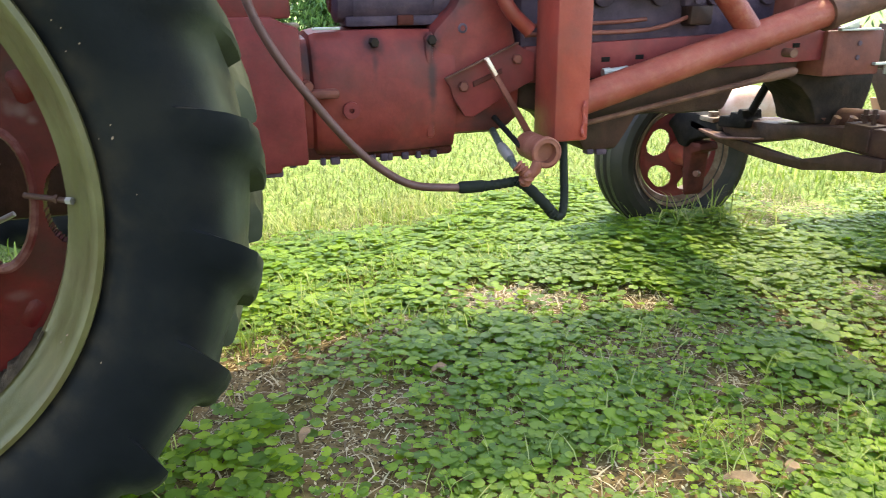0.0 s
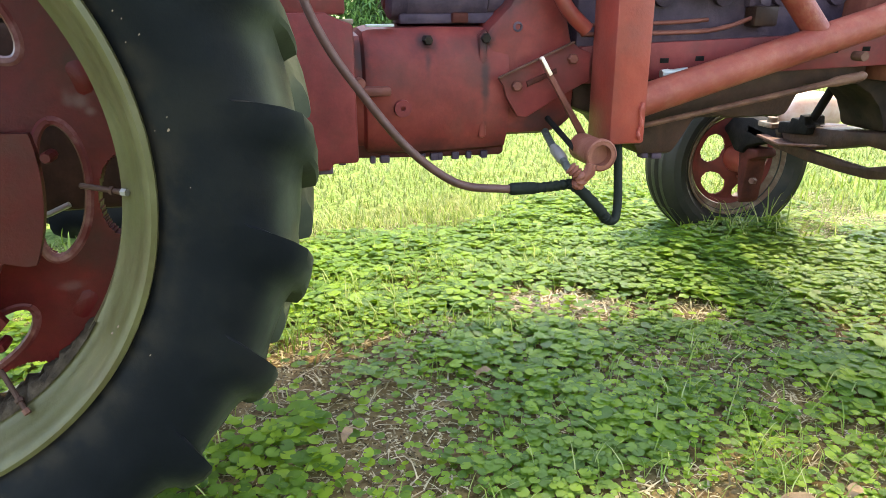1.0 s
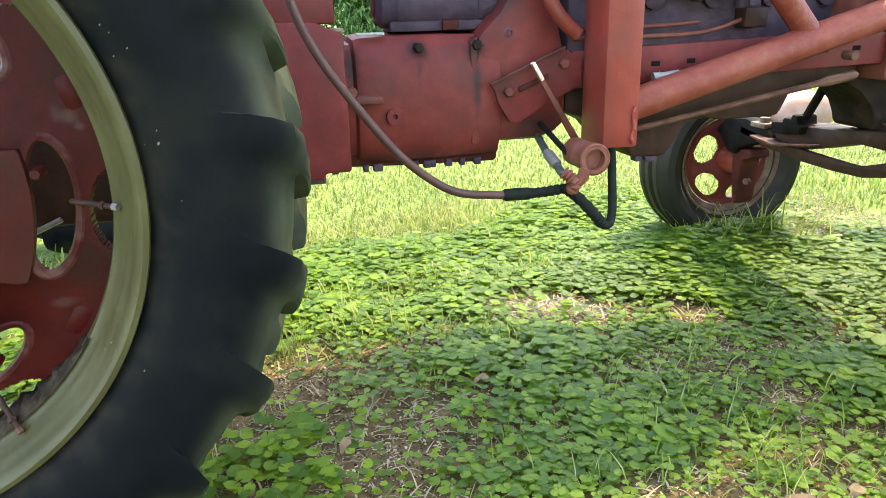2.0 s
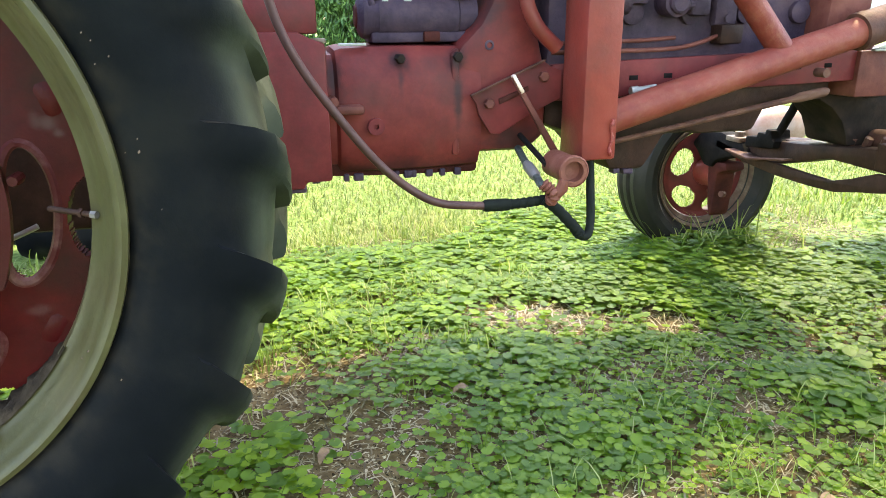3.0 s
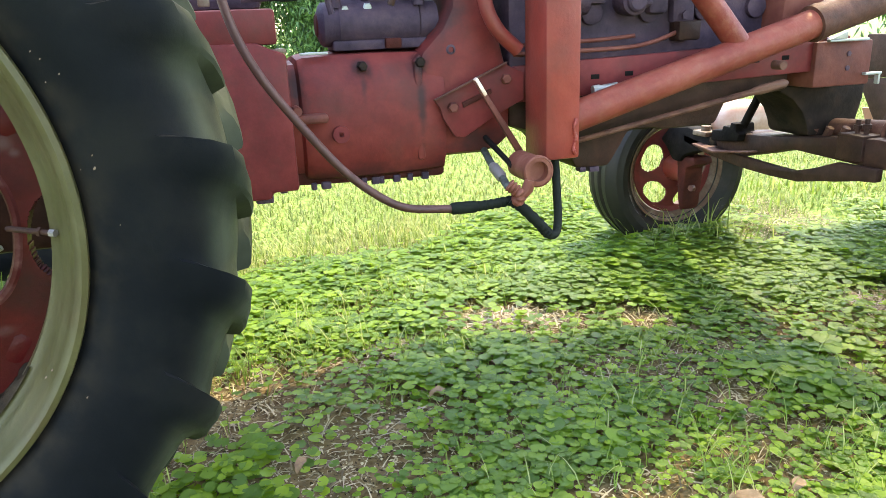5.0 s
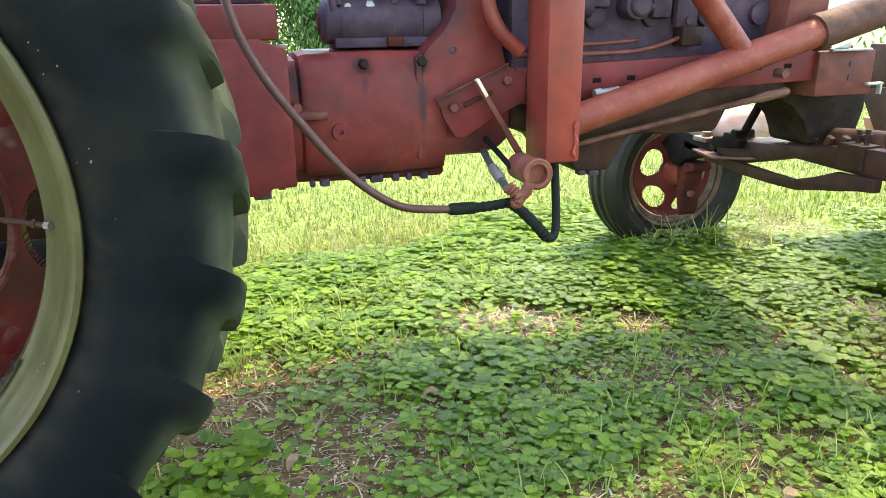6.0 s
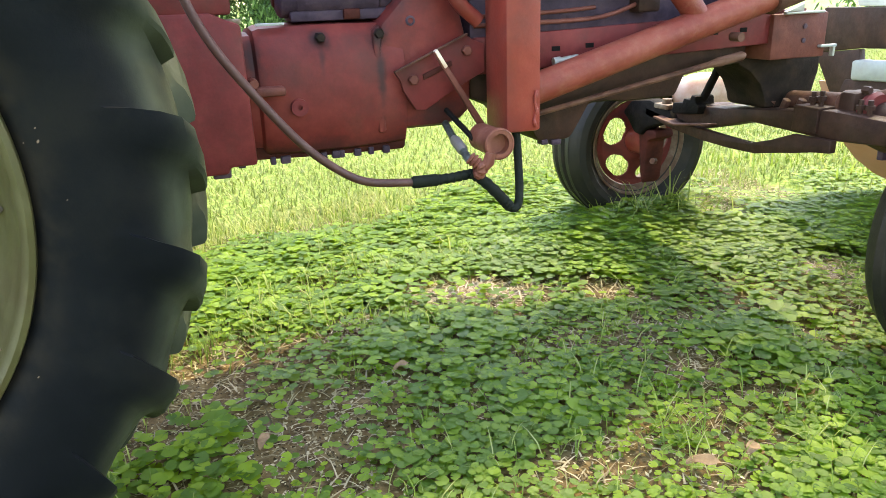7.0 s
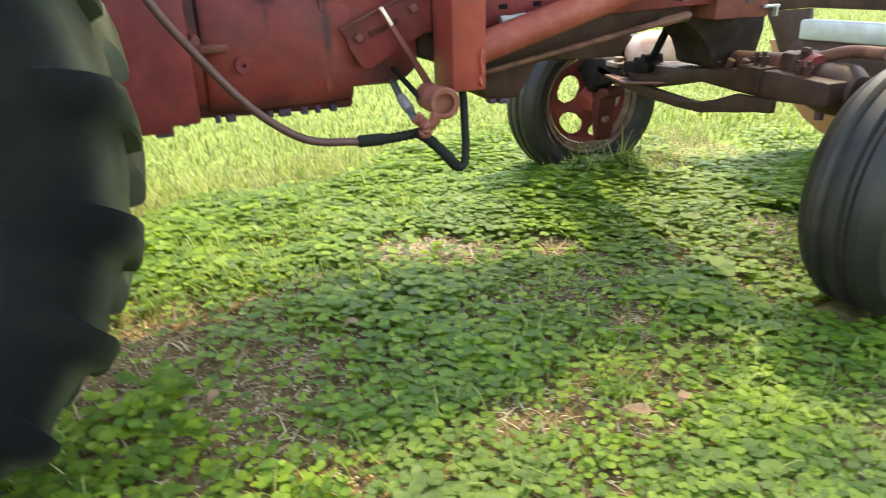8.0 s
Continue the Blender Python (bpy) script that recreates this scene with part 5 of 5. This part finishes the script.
part("bucket_rail", cross_slab([(0.828, 0.688), (-0.3, 0.723), (-0.3, 0.66), (0.825, 0.62)], 2.9, 2.955, 0.01), SILVER, bucket, "silver worn rail")

part("bucket_back", cross_slab([(1.28, 0.975), (1.28, 1.12), (-0.3, 1.12), (-0.3, 0.862), (0.9, 0.862), (0.95, 0.975)], 2.975, 2.99, 0.004), PALE, bucket, "pale slotted back sheet of the bucket")
for y in (1.19, 1.06, 0.93):
    part("sheet_slot", cross_slab([(y + 0.04, 1.02), (y + 0.045, 1.035), (y + 0.04, 1.05), (y - 0.04, 1.05), (y - 0.045, 1.035), (y - 0.04, 1.02)], 2.9725, 2.9755, 0.0008), BROWN_IRON, bucket)

# ---------- shrubs beyond the lawn ----------
def shrub(x, y, height, spread, leaves, seed, leaf=1.0):
    r = np.random.default_rng(seed)
    root = tagged(new("shrub"), "tall leafy green shrub at the edge of the lawn", "shrub", group="shrubs beyond the lawn")
    root.location = (x, y, 0)
    bm = None
    tips = []
    for i in range(9):
        a = 2 * math.pi * i / 9 + r.uniform(-0.3, 0.3)
        far = spread * r.uniform(0.3, 0.9)
        pts = [(0.1 * math.cos(a), 0.1 * math.sin(a), -0.05), (0.4 * far * math.cos(a), 0.4 * far * math.sin(a), height * 0.45), (far * math.cos(a), far * math.sin(a), height * r.uniform(0.75, 0.95))]
        line = smooth_line(pts, 6)
        tips += line[3:]
        t = tube(line, [0.035 - 0.0022 * k for k in range(len(line))], 7)
        bm = t if bm is None else joined(bm, t)
    part("stems", bm, BARK, root)
    hold = np.array(tips)
    c = hold[r.integers(0, len(hold), leaves)] + r.normal(0, 0.22, (leaves, 3)) * np.array([spread, spread, height * 0.55])[None] * 0.8
    c[:, 2] = np.abs(c[:, 2]) + 0.05
    size = r.uniform(0.025, 0.055, leaves) * leaf
    d = r.normal(0, 1, (leaves, 3)) * np.array([0.6, 0.6, 1.0]) + np.array([0, 0, -0.6])
    d /= np.linalg.norm(d, axis=1)[:, None]
    s = np.cross(d, r.normal(0, 1, (leaves, 3)))
    s /= np.linalg.norm(s, axis=1)[:, None]
    v = np.stack([c, c + (0.6 * d + 0.25 * s) * size[:, None], c + 1.9 * d * size[:, None], c + (0.6 * d - 0.25 * s) * size[:, None]], 1)
    part("crown", cells("crown", v, [(0, 1, 2, 3)], SHRUB, 4), SHRUB, root)


for i, (x, y, h, s) in enumerate([(-1.6, 8.4, 3.0, 1.2), (0.6, 9.0, 3.4, 1.3), (2.1, 8.2, 3.0, 1.2), (3.9, 9.2, 3.5, 1.4), (6.2, 10.4, 3.2, 1.4), (9.0, 11.0, 3.6, 1.6), (1.0, 10.6, 3.8, 1.6), (-0.6, 8.8, 3.2, 1.2), (2.4, 10.8, 4.2, 1.7), (-0.9, 11.2, 4.2, 1.8), (4.4, 11.6, 4.4, 1.8)]):
    shrub(x, y, h, s, 26000, 20 + i, 1.2)

# Added: four unseen behind the camera dim near faces, tall rest cut sky sheen.
for i, (x, y, h, w) in enumerate([(-8.5, -6.5, 6.0, 2.4), (-3.5, -10.5, 6.5, 2.6), (1.5, -10.0, 6.0, 2.6), (6.5, -10.5, 6.5, 2.6), (-6.5, 14.0, 7.5, 2.8), (-2.0, 15.0, 8.0, 3.0), (2.6, 14.5, 8.0, 3.0), (7.0, 15.0, 8.0, 3.0), (11.5, 14.0, 7.5, 3.0), (15.0, 11.0, 7.5, 3.0)]):
    shrub(x, y, h, w, 9000 if i < 4 else 16000, 40 + i, 3.2)


def dead_leaf(x, y, turn, length, width):
    bm = bmesh.new()
    rows = []
    for i in range(9):
        u = i / 8
        w = width * math.sin(math.pi * min(0.98, max(0.03, u)) ** 0.85)
        rows.append([bm.verts.new(((u - 0.5) * length, v * w, 0.012 * math.sin(3 * u) + 0.16 * abs(v) * w + 0.004 * math.sin(9 * u + v))) for v in (-1, -0.4, 0, 0.4, 1)])
    for a, b in zip(rows, rows[1:]):
        for i in range(4):
            bm.faces.new((a[i], a[i + 1], b[i + 1], b[i]))
    ob = new("dead_leaf", finish("dead_leaf", bm, DEAD))
    ob.matrix_world = pose(x, y, 0.045, 6, -4, turn)
    tagged(ob, "dry curled brown leaf lying on the ivy", "leaf", group="dead leaves")


for x, y, turn, length, width in ((1.6, -0.12, -35, 0.07, 0.016), (1.72, -0.12, 20, 0.04, 0.014), (0.78, 0.3, 60, 0.05, 0.012), (1.15, 0.5, 10, 0.045, 0.012)):
    dead_leaf(x, y, turn, length, width)


def added_shade_tree():
    """An unseen tree added beside the tractor; its limbs reach over the lawn to shade it."""
    r = np.random.default_rng(77)
    root = tagged(new("tree"), "unseen leafy tree added to shade the lawn", "tree")
    root.location = (5.6, -3.2, 0)
    trunk = smooth_line([(0, 0, -0.1), (-0.05, 0, 1.2), (-0.2, 0.05, 2.6), (-0.35, 0.1, 4.2), (-0.4, 0.1, 6.2)], 6)
    part("trunk", tube(trunk, [0.28 - 0.009 * k for k in range(len(trunk))], 16), BARK, root)
    spots = []
    for end in ((-4.2, 1.2, 5.0), (-3.4, 1.9, 5.2), (-2.4, 2.9, 5.1), (-0.9, 4.3, 5.3), (-0.2, 4.0, 5.5), (-0.4, 4.8, 5.2), (0.8, 2.4, 5.6), (-3.6, 0.2, 5.3), (-2.0, 1.6, 5.8), (-0.8, 2.6, 5.9), (-4.6, 1.9, 4.9), (1.2, 0.4, 5.8), (-1.0, -0.8, 5.8), (-5.4, 1.6, 5.0), (-5.8, 0.4, 5.2), (-2.35, 4.9, 5.0), (0.0, 5.2, 5.0), (0.55, 5.25, 5.1), (-0.5, 5.25, 5.0)):
        line = smooth_line([(-0.3, 0.1, 3.0), (0.45 * end[0] - 0.1, 0.5 * end[1], 0.55 * end[2] + 1.6), end], 8)
        part("limb", tube(line, [0.11 - 0.005 * k for k in range(len(line))], 10), BARK, root)
        spots += [p for p in line[6:]]
    hold = np.array(spots)
    n = 23500
    c = hold[r.integers(0, len(hold), n)] + r.normal(0, 1, (n, 3)) * np.array([0.5, 0.5, 0.28])
    # leaves are cleared along the sun's line to put a sun patch on the front wheel
    ray = Vector((math.sin(radians(SUN_SIDE)) * math.cos(radians(SUN_UP)), math.cos(radians(SUN_SIDE)) * math.cos(radians(SUN_UP)), math.sin(radians(SUN_UP))))
    off = c + np.array([5.6, -3.2, 0]) - np.array([2.36, 0.06, 0.57])
    c = c[np.linalg.norm(off - (off @ np.array(ray))[:, None] * np.array(ray), axis=1) > 0.17]
    n = len(c)
    size = r.uniform(0.05, 0.11, n)
    d = r.normal(0, 1, (n, 3)) * np.array([1, 1, 0.4])
    d /= np.linalg.norm(d, axis=1)[:, None]
    w = np.cross(d, r.normal(0, 0.4, (n, 3)) + np.array([0, 0, 1]))
    w /= np.linalg.norm(w, axis=1)[:, None]
    v = np.stack([c, c + (0.5 * d + 0.4 * w) * size[:, None], c + 1.3 * d * size[:, None], c + (0.5 * d - 0.4 * w) * size[:, None]], 1)
    part("crown", cells("crown", v, [(0, 1, 2, 3)], SHRUB, 4), SHRUB, root)


added_shade_tree()
